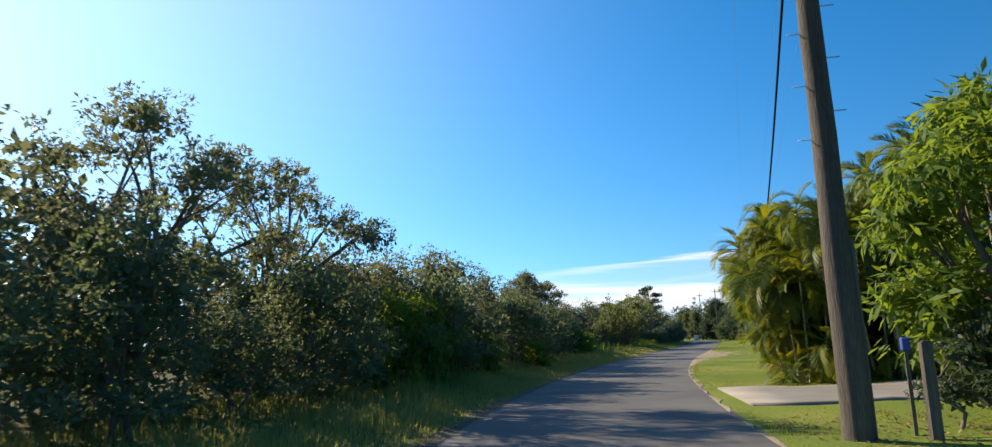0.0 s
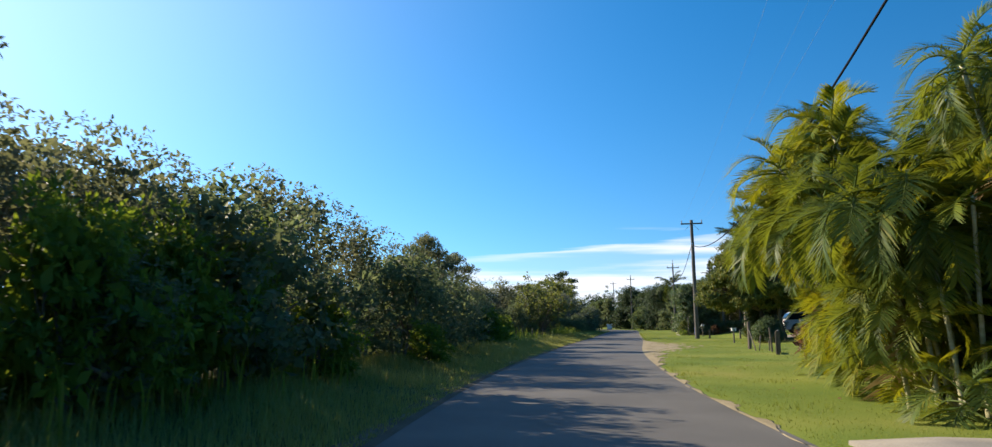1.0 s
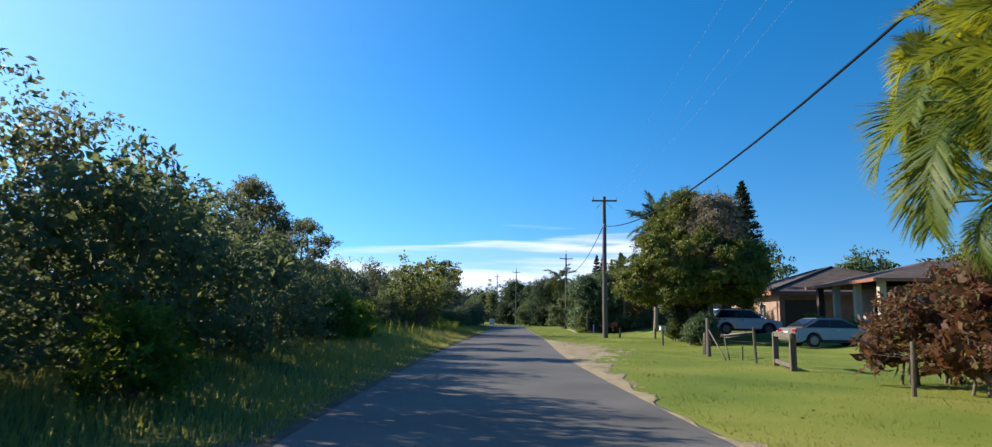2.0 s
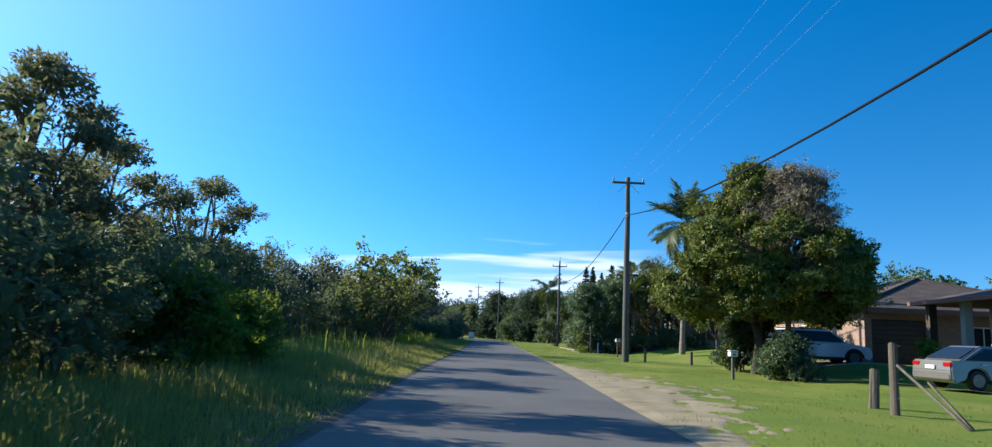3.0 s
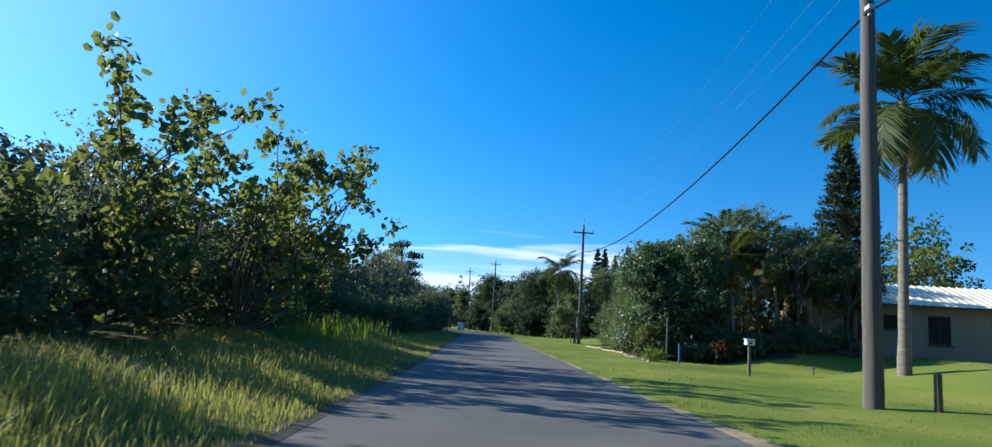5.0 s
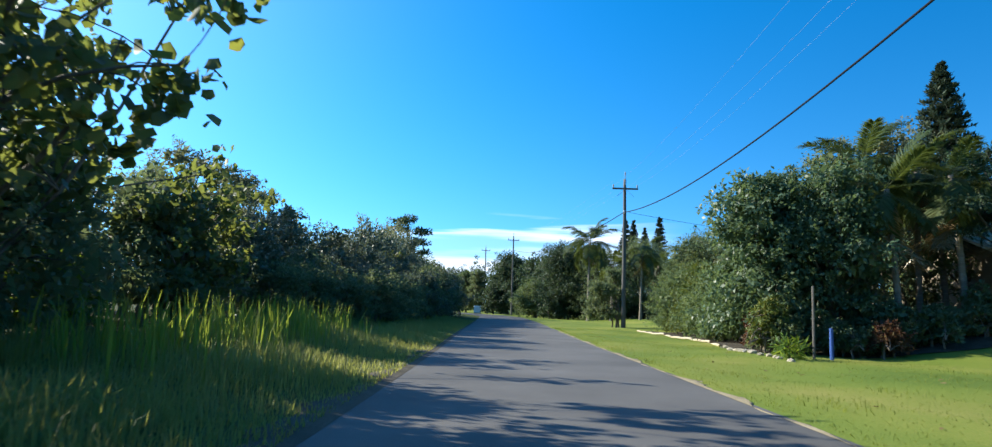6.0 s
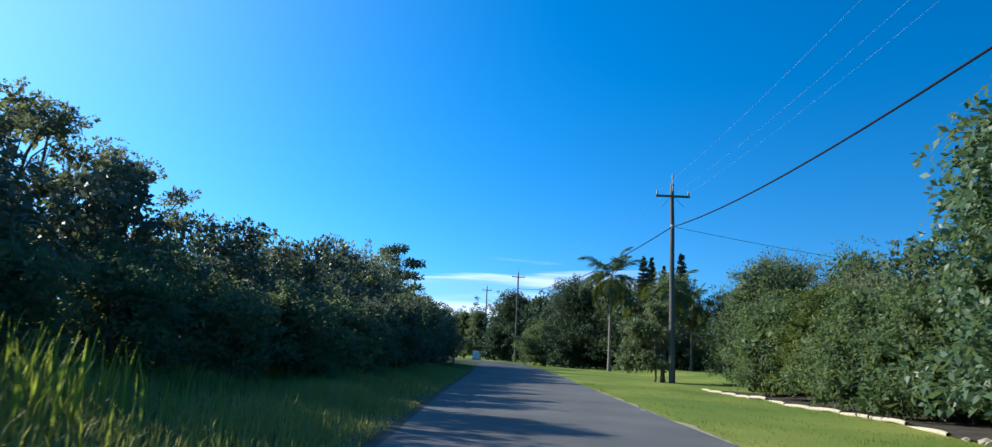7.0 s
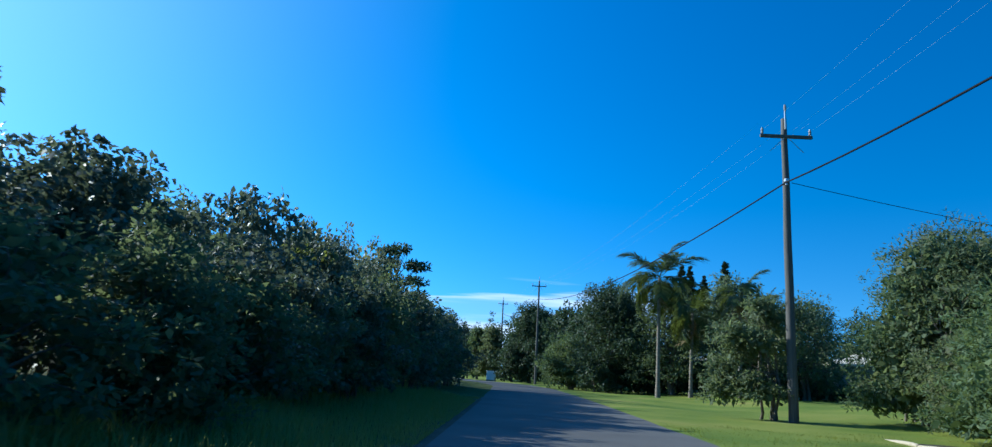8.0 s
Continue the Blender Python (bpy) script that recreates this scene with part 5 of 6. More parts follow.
# backdrop woods added all round, to block the pale horizon seen through the trees
for seed, a, b, n, tall in [(1701, (-48, -60), (-58, 190), 46, 4.2), (1702, (-58, 190), (-62, 330), 26, 6.0), (1703, (-62, 330), (25, 300), 22, 9.0), (1704, (25, 300), (75, 150), 34, 8.0), (1705, (75, 150), (60, -60), 40, 5.5), (1706, (60, -60), (-48, -60), 24, 5.5)]:
    g = rng_of(seed)
    clumps = []
    for k in range(n):
        t = (k + 0.5) / n
        r = g.uniform(2.2, 3.8)
        for z in (0.25, 0.6):
            clumps.append(((a[0] + (b[0] - a[0]) * t + g.uniform(-2, 2), a[1] + (b[1] - a[1]) * t + g.uniform(-2, 2), tall * z * g.uniform(0.85, 1.2)), (r * 1.5, r * 1.5, tall * 0.3)))
    tagged(new("far_woods", crown_of("far_woods", clumps, 90 * n, 0.8, 0.5, LEAF_SCRUB, seed, 0.1, 0.4, 9, 0.2)), "added backdrop of dark green woods hiding the pale horizon", "woods", kind="stuff")


# ---- Norfolk pines ----
def norfolk_pine(x, y, height, width, label, seed, tiers=62):
    g = rng_of(seed)
    ob = thing("norfolk_pine", pose(x, y, ground_z(x, y)), label, "tree", "norfolk pines")
    v, f = tubes([[(np.array((0, 0, height * t)), 0.32 * (1 - t) + 0.03) for t in np.linspace(0, 1, 12)]], 8)
    child("trunk", raw_mesh("trunk", v, f, BARK, True), ob)
    at, way, boughs = [], [], []
    for k in range(tiers):
        t = (k + 1) / tiers
        z = height * (0.12 + 0.88 * t)
        reach = width * 0.5 * min(1.0, 1.12 * (1 - t)) ** 0.8 + 0.06
        for j in range(9):
            a = j * 2 * math.pi / 9 + k * 0.6 + g.uniform(-0.15, 0.15)
            d = np.array((math.cos(a), math.sin(a), 0.12))
            z += g.uniform(-0.5, 0.5) * height / tiers
            tip = np.array((0, 0, z)) + d * reach * g.uniform(0.8, 1.12)
            boughs.append([(np.array((0, 0, z)), 0.04), (tip * 0.5 + np.array((0, 0, z)) * 0.5 - (0, 0, 0.05), 0.03), (tip + (0, 0, 0.1), 0.01)])
            n = 34
            u = g.uniform(0.12, 1.0, n)
            for q in u:
                p = np.array((0, 0, z)) * (1 - q) + tip * q
                at.append(p + g.normal(size=3) * 0.05)
                s = np.array((-d[1], d[0], 0)) * g.choice([-1, 1])
                way.append(s * 0.6 + d * 0.5 + (0, 0, 0.7) + g.normal(size=3) * 0.3)
    v, f = tubes(boughs, 4)
    tagged(child("branchwork", raw_mesh("branchwork", v, f, BARK), ob), kind="stuff")
    at, way = np.array(at), np.array(way)
    size = g.uniform(0.5, 0.9, len(at)) * (0.62 if width < 8 else 0.85) * (1.15 - 0.5 * at[:, 2] / height)
    v, f = leaves(at, way, np.tile((0.0, 0.0, 1.0), (len(at), 1)) + g.normal(size=at.shape) * 0.4, size, size * 0.36)
    child("foliage", raw_mesh("foliage", v, f, NEEDLE), ob)
    return ob


norfolk_pine(22.5, 134.5, 22.8, 9.8, "tall dark conical norfolk pine behind the houses", 1101)
for k, (x, y, h) in enumerate([(2.4, 200, 16.9), (4.2, 204, 17.4), (6.4, 205, 16.2), (8.4, 200, 17.8)]):
    norfolk_pine(x, y, h, 5.6, "distant narrow norfolk pine", 1110 + k, 48)


# ---- fence posts, bollards, letterboxes ----
def post(name, x, y, w, h, lean=(0, 0), label="", category="post", group="", mat=None, round_top=True):
    bm = bmesh.new()
    bmesh.ops.create_cone(bm, cap_ends=True, segments=10, radius1=w / 2, radius2=w / 2 * 0.9, depth=h + 0.3, matrix=Matrix.Translation((0, 0, h / 2 - 0.15)))
    bmesh.ops.bevel(bm, geom=[e for e in bm.edges if all(v.co.z > h * 0.9 for v in e.verts)], offset=w * 0.12, segments=2, affect="EDGES")
    g = rng_of(int(abs(x * 31 + y * 7)))
    for v in bm.verts:
        v.co += Vector((*(g.normal(size=2) * w * 0.03), 0))
    me = bpy.data.meshes.new(name)
    bm.to_mesh(me)
    bm.free()
    me.materials.append(mat or POST_WOOD)
    ob = new(name, me)
    ob.matrix_basis = pose(x, y, ground_z(x, y), lean[1], lean[0], 0)
    return tagged(ob, label, category, group)


for x, y in [(-1.17, 75.4), (1.4, 75.5), (4.1, 76.0), (6.6, 76.6)]:
    post("bollard", x, y, 0.17, 0.75, (0, 0), "short round dark timber bollard on the lawn", "bollard", "bollards across the lawn")
BOLLARDS = [(-1.17, 75.4), (1.4, 75.5), (4.1, 76.0), (6.6, 76.6)]
for x, y, w, h, lean in [(1.0, 36.0, 0.09, 0.95, (2, 0)), (1.1, 48.5, 0.07, 0.5, (0, 4)), (0.3, 50.3, 0.18, 1.45, (0, 0)), (0.38, 51.4, 0.22, 0.85, (3, 0)), (2.9, 50.9, 0.15, 0.95, (4, 0)), (1.0, 46.3, 0.1, 1.15, (-3, 2)), (2.82, 10.3, 0.19, 1.35, (0, 0))]:
    post("fence_post", x, y, w, h, lean, "weathered old timber fence post in the grass", "fence post", "old fence posts")
for x, y, h in [(-14.9, 53.2, 1.15), (-15.3, 56.6, 1.05), (-14.6, 60.6, 1.2), (-14.5, 63.5, 1.1), (-14.4, 67.0, 1.1)]:
    post("guide_post", x, y, 0.08, h * 0.9, (3, 2), "pale old post standing in long grass", "post", "posts in the long grass", POLE_WOOD)


def rail(name, a, b, r, label, group="", mat=None):
    a, b = np.array(a, float), np.array(b, float)
    v, f = tubes([[(a + (b - a) * t, r * (1 + 0.08 * math.sin(9 * t))) for t in np.linspace(0, 1, 6)]], 8)
    return tagged(new(name, raw_mesh(name, v, f, mat or POST_WOOD, True)), label, "rail", group)


for (xa, ya), (xb, yb) in zip(BOLLARDS[1:], BOLLARDS[2:]):
    rail("low_rail", (xa, ya, ground_z(xa, ya) + 0.5), (xb, yb, ground_z(xb, yb) + 0.5), 0.022, "thin dark rail strung between the bollards", "rails between the bollards")
z0 = ground_z(0.3, 50)
rail("brace_rail", (0.3, 50.15, z0 + 1.0), (0.42, 48.0, ground_z(0.42, 48.0)), 0.028, "fallen timber brace leaning from the fence post", "fallen rails")
rail("brace_rail", (0.85, 50.1, z0 + 0.7), (0.6, 48.25, ground_z(0.6, 48.25)), 0.025, "fallen timber brace leaning by the fence post", "fallen rails")
frame_gate = thing("rail_frame", pose(0.95, 43.2, ground_z(0.95, 43.2), 0, 0, 83), "small weathered timber rail frame standing on the lawn", "frame")
for s in (-1.35, 1.35):
    part("frame_post", box_bm(((s, 0, 0.42), (0.16, 0.16, 1.05)), bevel=0.015), POST_WOOD, frame_gate)
part("top_rail", box_bm(((0, 0, 0.9), (2.9, 0.1, 0.14)), bevel=0.012), POST_WOOD, frame_gate)
part("bottom_rail", box_bm(((0, 0, 0.12), (2.7, 0.1, 0.12)), bevel=0.012), POST_WOOD, frame_gate)
for z in (0.35, 0.65):
    rail("fence_wire", (1.0, 36.0, ground_z(1, 36) + z), (0.98, 41.8, ground_z(1, 42) + z), 0.0022, "thin rusty fence wire between old posts", "fence wires", POST_WOOD)
    rail("fence_wire", (1.0, 44.6, ground_z(1, 44.6) + z), (0.25, 50.2, z0 + z), 0.0022, "thin rusty fence wire between old posts", "fence wires", POST_WOOD)


def letterbox(x, y, h, turn, label, body=None):
    ob = thing("letterbox", pose(x, y, ground_z(x, y), 0, 0, turn), label, "letterbox", "letterboxes by the road")
    part("stand", box_bm(((0, 0, (h - 0.2) / 2), (0.09, 0.09, h - 0.15)), bevel=0.006), POST_WOOD, ob)
    part("box", box_bm(((0, 0, h - 0.13), (0.29, 0.24, 0.17)), bevel=0.015), body or WHITE_METAL, ob)
    bm = box_bm(((0, 0, h - 0.01), (0.33, 0.28, 0.03)), bevel=0.01)
    part("lid", bm, body or WHITE_METAL, ob)
    part("slot", box_bm(((0, -0.122, h - 0.08), (0.2, 0.006, 0.022))), BLACK_TRIM, ob)
    part("number_bar", box_bm(((0, -0.123, h - 0.15), (0.12, 0.006, 0.06))), BLACK_TRIM, ob)


letterbox(0.15, 62.0, 1.06, 12, "small white letterbox on a dark post by the lawn")
letterbox(-1.6, 86.2, 1.28, 8, "white metal letterbox on a dark post by the lawn")
ob = thing("meter_box", pose(2.62, 10.65, ground_z(2.6, 10.6)), "small blue box on a short stake beside the post", "box")
part("stake", box_bm(((0, 0, 0.6), (0.05, 0.05, 1.3))), POST_WOOD, ob)
part("box", box_bm(((0, 0, 1.3), (0.12, 0.1, 0.2)), bevel=0.02), BLUE, ob)
post("blue_pipe", -2.35, 94.5, 0.11, 0.9, (0, 0), "short upright blue pipe in the shade of the hedge", "pipe", "", BLUE)
post("garden_stake", -3.05, 93.9, 0.07, 2.0, (0, 0), "thin pale timber stake at the hedge", "stake", "", POLE_WOOD)
ob = thing("switch_cabinet", pose(-24.2, 201.5, ground_z(-24.2, 201.5)), "white roadside utility cabinet far down the road", "cabinet")
part("body", box_bm(((0, 0, 0.7), (1.3, 0.6, 1.4)), bevel=0.03), WHITE_METAL, ob)
part("plinth", box_bm(((0, 0, 0.05), (1.4, 0.7, 0.2))), CONCRETE, ob)


# ---- rock border ----
def rock_mesh(seed):
    g = rng_of(seed)
    bm = bmesh.new()
    bmesh.ops.create_icosphere(bm, subdivisions=1, radius=1)
    for v in bm.verts:
        v.co *= g.uniform(0.75, 1.15)
        v.co.z = max(v.co.z, -0.6)
    me = bpy.data.meshes.new("rock")
    bm.to_mesh(me)
    bm.free()
    me.materials.append(ROCK)
    return me


ROCKS = [rock_mesh(k) for k in range(5)]
border = thing("rock_border", pose(0, 0, 0), "row of pale rocks edging the garden bed", "border")
g = rng_of(31)
BORDER = [(92, -3.9), (95, -4.35), (98, -4.35), (101, -3.95), (105, -3.95), (109, -4.45), (114, -4.7), (117.5, -5.0)]
y = 92.0
while y < 117.5:
    x = float(np.interp(y, [b[0] for b in BORDER], [b[1] for b in BORDER])) + g.uniform(-0.05, 0.05)
    s = g.uniform(0.08, 0.14)
    if y < 101 and g.rand() < 0.75:
        child("rock", ROCKS[g.randint(5)], border, "", pose(x, y, ground_z(x, y) + 0.03, 0, 0, g.uniform(0, 360)) @ Matrix.Diagonal((s, s * 1.3, s * 0.6, 1)))
    y += g.uniform(0.3, 0.42)
# Dark ground sheet under the hedge and the border bushes.
bed_y = np.arange(96.0, 118.0, 0.4)
bed_x = np.interp(bed_y, [b[0] for b in BORDER], [b[1] for b in BORDER])
tagged(new("garden_bed", strip("garden_bed", bed_y, bed_x + 0.05 + 0.05 * np.sin(bed_y * 2.1), bed_x + 8.0, 0.028, BED_DARK, 24)), "dark ground of the garden bed", "garden bed", kind="structure")
EDGE_LOG = tubes([[(np.array((0, t, 0.02 * math.sin(3 * t))), 0.052 + 0.005 * math.sin(7 * t)) for t in np.linspace(0, 1.59, 7)]], 8)
EDGE_LOG = raw_mesh("edging_log", *EDGE_LOG, POLE_PALE, True)
edging = thing("log_edging", pose(0, 0, 0), "line of pale barkless logs edging the garden bed", "edging")
y = 101.0
while y < 117.6:
    xa, xb = (float(np.interp(q, [b[0] for b in BORDER], [b[1] for b in BORDER])) for q in (y, y + 1.6))
    child("edging_log", EDGE_LOG, edging, "", pose(xa, y, ground_z(xa, y) + 0.035, 0, 0, math.degrees(math.atan2(xa - xb, 1.6))))
    y += 1.6


# ---- houses ----
def roof_bm(x0, x1, y0, y1, z, peak, over=0.6, thick=0.18, ridge=0.5):
    """A hipped roof over a rectangle, with thickness; the ridge runs along the longer side."""
    x0, x1, y0, y1 = x0 - over, x1 + over, y0 - over, y1 + over
    bm = bmesh.new()
    cx, cy, w, d = (x0 + x1) / 2, (y0 + y1) / 2, x1 - x0, y1 - y0
    run = abs(w - d) * 0.5 + min(w, d) * (0.5 - ridge)
    a, b = ((cx - run, cy), (cx + run, cy)) if w > d else ((cx, cy - run), (cx, cy + run))
    rings = []
    for dz in (0, -thick):
        ring = [bm.verts.new((x, y, z + dz)) for x, y in ((x0, y0), (x1, y0), (x1, y1), (x0, y1))]
        tops = [bm.verts.new((*p, z + peak + dz)) for p in (a, b)]
        rings.append((ring, tops))
    (t, tt), (u, uu) = rings
    for q, r, flip in ((t, tt, False), (u, uu, True)):
        if w > d:
            fs = [(q[0], q[1], r[1], r[0]), (q[1], q[2], r[1]), (q[2], q[3], r[0], r[1]), (q[3], q[0], r[0])]
        else:
            fs = [(q[0], q[1], r[0]), (q[1], q[2], r[1], r[0]), (q[2], q[3], r[1]), (q[3], q[0], r[0], r[1])]
        for f in fs:
            bm.faces.new(f[::-1] if flip else f)
    for k in range(4):
        bm.faces.new((t[k], u[k], u[(k + 1) % 4], t[(k + 1) % 4]))
    return bm


def wall_bm(length, height, thick, holes):
    """A wall along +x, with its outside at y = 0, and openings (x0, x1, z0, z1) that go through it."""
    xs = sorted({0.0, length, *(h[0] for h in holes), *(h[1] for h in holes)})
    zs = sorted({0.0, height, *(h[2] for h in holes), *(h[3] for h in holes)})
    boxes = []
    for xa, xb in zip(xs, xs[1:]):
        for za, zb in zip(zs, zs[1:]):
            cx, cz = (xa + xb) / 2, (za + zb) / 2
            if not any(h[0] < cx < h[1] and h[2] < cz < h[3] for h in holes):
                boxes.append(((cx, thick / 2, cz), (xb - xa, thick, zb - za)))
    bm = box_bm(*boxes)
    bmesh.ops.remove_doubles(bm, verts=list(bm.verts), dist=1e-4)
    seen = {}
    for f in bm.faces:
        seen.setdefault(tuple(round(c, 3) for c in f.calc_center_median()), []).append(f)
    bmesh.ops.delete(bm, geom=[f for fs in seen.values() if len(fs) > 1 for f in fs], context="FACES_ONLY")
    return bm


def window(parent, m, x0, x1, z0, z1, frame_mat, bars=1):
    """A window in an opening of a wall laid by m: frame, sill and panes."""
    w, h, cx, cz = x1 - x0, z1 - z0, (x0 + x1) / 2, (z0 + z1) / 2
    t = 0.06
    boxes = [((0, 0.08, s * (h - t) / 2), (w, 0.08, t)) for s in (-1, 1)] + [((s * (w - t) / 2, 0.08, 0), (t, 0.08, h - 2 * t)) for s in (-1, 1)]
    boxes += [((-w / 2 + w * (k + 1) / (bars + 1), 0.08, 0), (0.045, 0.07, h - 2 * t)) for k in range(bars)]
    win = part("window", box_bm(*boxes), frame_mat, parent, m=m @ Matrix.Translation((cx, 0, cz)))
    part("sill", box_bm(((0, -0.03, -h / 2 - 0.035), (w + 0.16, 0.16, 0.06)), bevel=0.008), frame_mat, win)
    for k in range(bars + 1):
        pw = (w - 2 * t) / (bars + 1)
        part("pane", box_bm(((-w / 2 + t + pw * (k + 0.5), 0.1, 0), (pw - 0.03, 0.012, h - 2 * t))), GLASS, win)


def block(parent, x0, x1, y0, y1, height, mat, openings, frame_mat, bars=1):
    """Four walls with thickness; openings: side -> windows (x0, x1, z0, z1), measured along the wall seen from outside."""
    t = 0.22
    sides = {"front": (x0, y0, 0, x1 - x0), "right": (x1, y0 + t, 90, y1 - y0 - 2 * t), "rear": (x1, y1, 180, x1 - x0), "left": (x0, y1 - t, -90, y1 - y0 - 2 * t)}
    for side, (x, y, turn, length) in sides.items():
        holes = openings.get(side, [])
        m = pose(x, y, -0.5, 0, 0, turn)
        lifted = [(a, b, c + 0.5, d + 0.5) for a, b, c, d in holes]
        part("wall", wall_bm(length, height + 0.5, t, lifted), mat, parent, m=m)
        for a, b, c, d in lifted:
            if d - c < 1.95:
                window(parent, m, a, b, c, d, frame_mat, bars if b - a > 1 else 0)


# brick house with a tiled hip roof and a veranda
HX, HY = 9.35, 72.2
hz = ground_z(12, 74)
house = thing("brick_house", pose(HX, HY, hz), "low brick house with brown tiled hip roof and rust red fascia", "house")
block(house, 0, 11, 0, 14, 2.6, BRICK, {"front": [(0.35, 3.0, 0, 2.2), (5, 6.6, 0.8, 2.0)], "left": [(8.6, 10.4, 0.9, 2.0), (4.5, 6.1, 0.9, 2.0)]}, TRIM_WHITE)
part("roof", roof_bm(0, 11, 0, 14, 2.75, 2.1, 0.7), TILE, house)
part("fascia", box_bm(((5.5, -0.72, 2.62), (12.5, 0.05, 0.26)), ((-0.72, 7, 2.62), (0.05, 15.4, 0.26))), TRIM_RUST, house)
# Door panel filling the garage recess; its dark colour stands in for shade.
door = part("garage_door", box_bm(((1.68, 0.17, 1.1), (2.64, 0.03, 2.2))), RECESS_SHADE, house)
for k in range(9):
    part("door_panel", box_bm(((1.68, 0.14, 0.14 + 0.24 * k), (2.6, 0.04, 0.225)), bevel=0.012), RECESS_SHADE, door)
part("handle", box_bm(((1.68, 0.1, 0.9), (0.16, 0.04, 0.03))), STEEL, door)
part("ridge_cap", box_bm(((5.5, 7, 4.86), (0.3, 3.1, 0.1)), bevel=0.02), RIDGE, house)
for foot, top in (((-0.7, -0.7), 5.5), ((11.7, -0.7), 5.5), ((-0.7, 14.7), 8.5), ((11.7, 14.7), 8.5)):
    line = [(np.array((foot[0] + (5.5 - foot[0]) * q, foot[1] + (top - foot[1]) * q, 2.78 + 2.08 * q)), 0.1) for q in np.linspace(0, 1, 14)]
    v, f = tubes([line], 6)
    child("hip_cap", raw_mesh("hip_cap", v, f, RIDGE, True), house)
part("floor_slab", box_bm(((5.5, 7, -0.3), (11.3, 14.3, 0.5))), CONCRETE, house)
ver = thing("veranda", pose(12.2, 60.6, ground_z(13, 62) + 0.25), "brick veranda wing with low dark roof and cream wall", "veranda")
part("roof", roof_bm(-1.4, 9, -0.6, 8.6, 2.72, 1.3, 0.5, 0.16), TILE, ver)
part("fascia", box_bm(((-1.93, 4, 2.64), (0.05, 10.2, 0.17)), ((3.8, -1.13, 2.64), (11.4, 0.05, 0.17))), TRIM_RUST, ver)
block(ver, 1.2, 9, 0.6, 8.2, 2.55, CREAM, {"left": [(1.2, 2.6, 0.5, 2.0), (4.4, 5.9, 0.5, 2.0)], "front": [(2, 3.4, 0.8, 2.0)]}, TRIM_WHITE)
for y in (-0.4, 2.6, 5.6, 8.3):
    part("veranda_post", box_bm(((-1.3, y, 1.25), (0.34, 0.34, 2.7)), bevel=0.01), CREAM if y < 8 else TRIM_BROWN, ver)
part("low_wall", box_bm(((-1.3, 6.9, 0.3), (0.2, 2.3, 0.75)), ((-1.3, 1.1, 0.3), (0.2, 2.6, 0.75))), BRICK, ver)
part("floor_slab", box_bm(((3.8, 4, -0.4), (10.8, 9.4, 0.68))), CONCRETE, ver)
for k, (x, y, s) in enumerate([(9.9, 67.6, 1.0), (9.6, 66.4, 0.8), (10.3, 62.4, 0.9)]):
    ob = thing("potted_plant", pose(x, y, ground_z(x, y)) @ Matrix.Diagonal((s, s, s, 1)), "terracotta pot with a leafy green plant by the veranda", "potted plant", "pots by the veranda")
    bm = bmesh.new()
    bmesh.ops.create_cone(bm, cap_ends=True, segments=14, radius1=0.2, radius2=0.32, depth=0.5, matrix=Matrix.Translation((0, 0, 0.25)))
    part("pot", bm, TERRACOTTA, ob)
    child("leaves", crown_of("leaves", [((0, 0, 0.85), (0.45, 0.45, 0.4))], 260, 0.26, 0.06, LEAF_BRIGHT, 1200 + k, 0.1, 0.2), ob)

# rendered house with pale sheet roof
hz = ground_z(10, 99)
house2 = thing("rendered_house", pose(5.6, 99.2, hz, 0, 0, -6), "low grey-beige rendered house with pale sheet metal roof", "house")
block(house2, 0, 13, 0, 8, 2.75, TAUPE, {"front": [(1.5, 3.1, 0.75, 2.35), (3.45, 4.2, 1.45, 2.2), (5.6, 6.7, 0.75, 2.25), (8.6, 10.2, 0.8, 2.2)]}, TRIM_BROWN)
bm = bmesh.new()
prof = [(-0.6, 2.72), (4.0, 4.1), (8.6, 2.72), (8.6, 2.6), (4.0, 3.98), (-0.6, 2.6)]
ends = [[bm.verts.new((x, y, z)) for y, z in prof] for x in (-0.6, 13.6)]
for k in range(6):
    bm.faces.new((ends[0][k], ends[0][(k + 1) % 6], ends[1][(k + 1) % 6], ends[1][k]))
for q in (0, 1):
    for f in ((0, 1, 4, 5), (1, 2, 3, 4)):
        bm.faces.new([ends[q][i] for i in (f if q else f[::-1])])
part("roof", bm, ROOF_WHITE, house2)
part("roof_rib", box_bm(*[((x, 0, 0), (0.05, 4.85, 0.05)) for x in np.arange(-0.4, 13.5, 0.4)]), ROOF_WHITE, house2, m=Matrix.Translation((0, 1.7, 3.43)) @ pose(0, 0, 0, math.degrees(math.atan2(1.38, 4.6))))
part("gutter", box_bm(((6.5, -0.66, 2.66), (14.2, 0.1, 0.12))), TRIM_BROWN, house2)
part("gable", box_bm(((0.1, 4, 2.9), (0.2, 5.6, 0.5)), ((0.1, 4, 3.3), (0.2, 3.0, 0.5))), TAUPE, house2)
part("downpipe", box_bm(((4.75, -0.07, 1.1), (0.08, 0.08, 3.2))), CREAM, house2)
part("floor_slab", box_bm(((6.5, 4, -0.3), (13.2, 8.2, 0.4))), CONCRETE, house2)

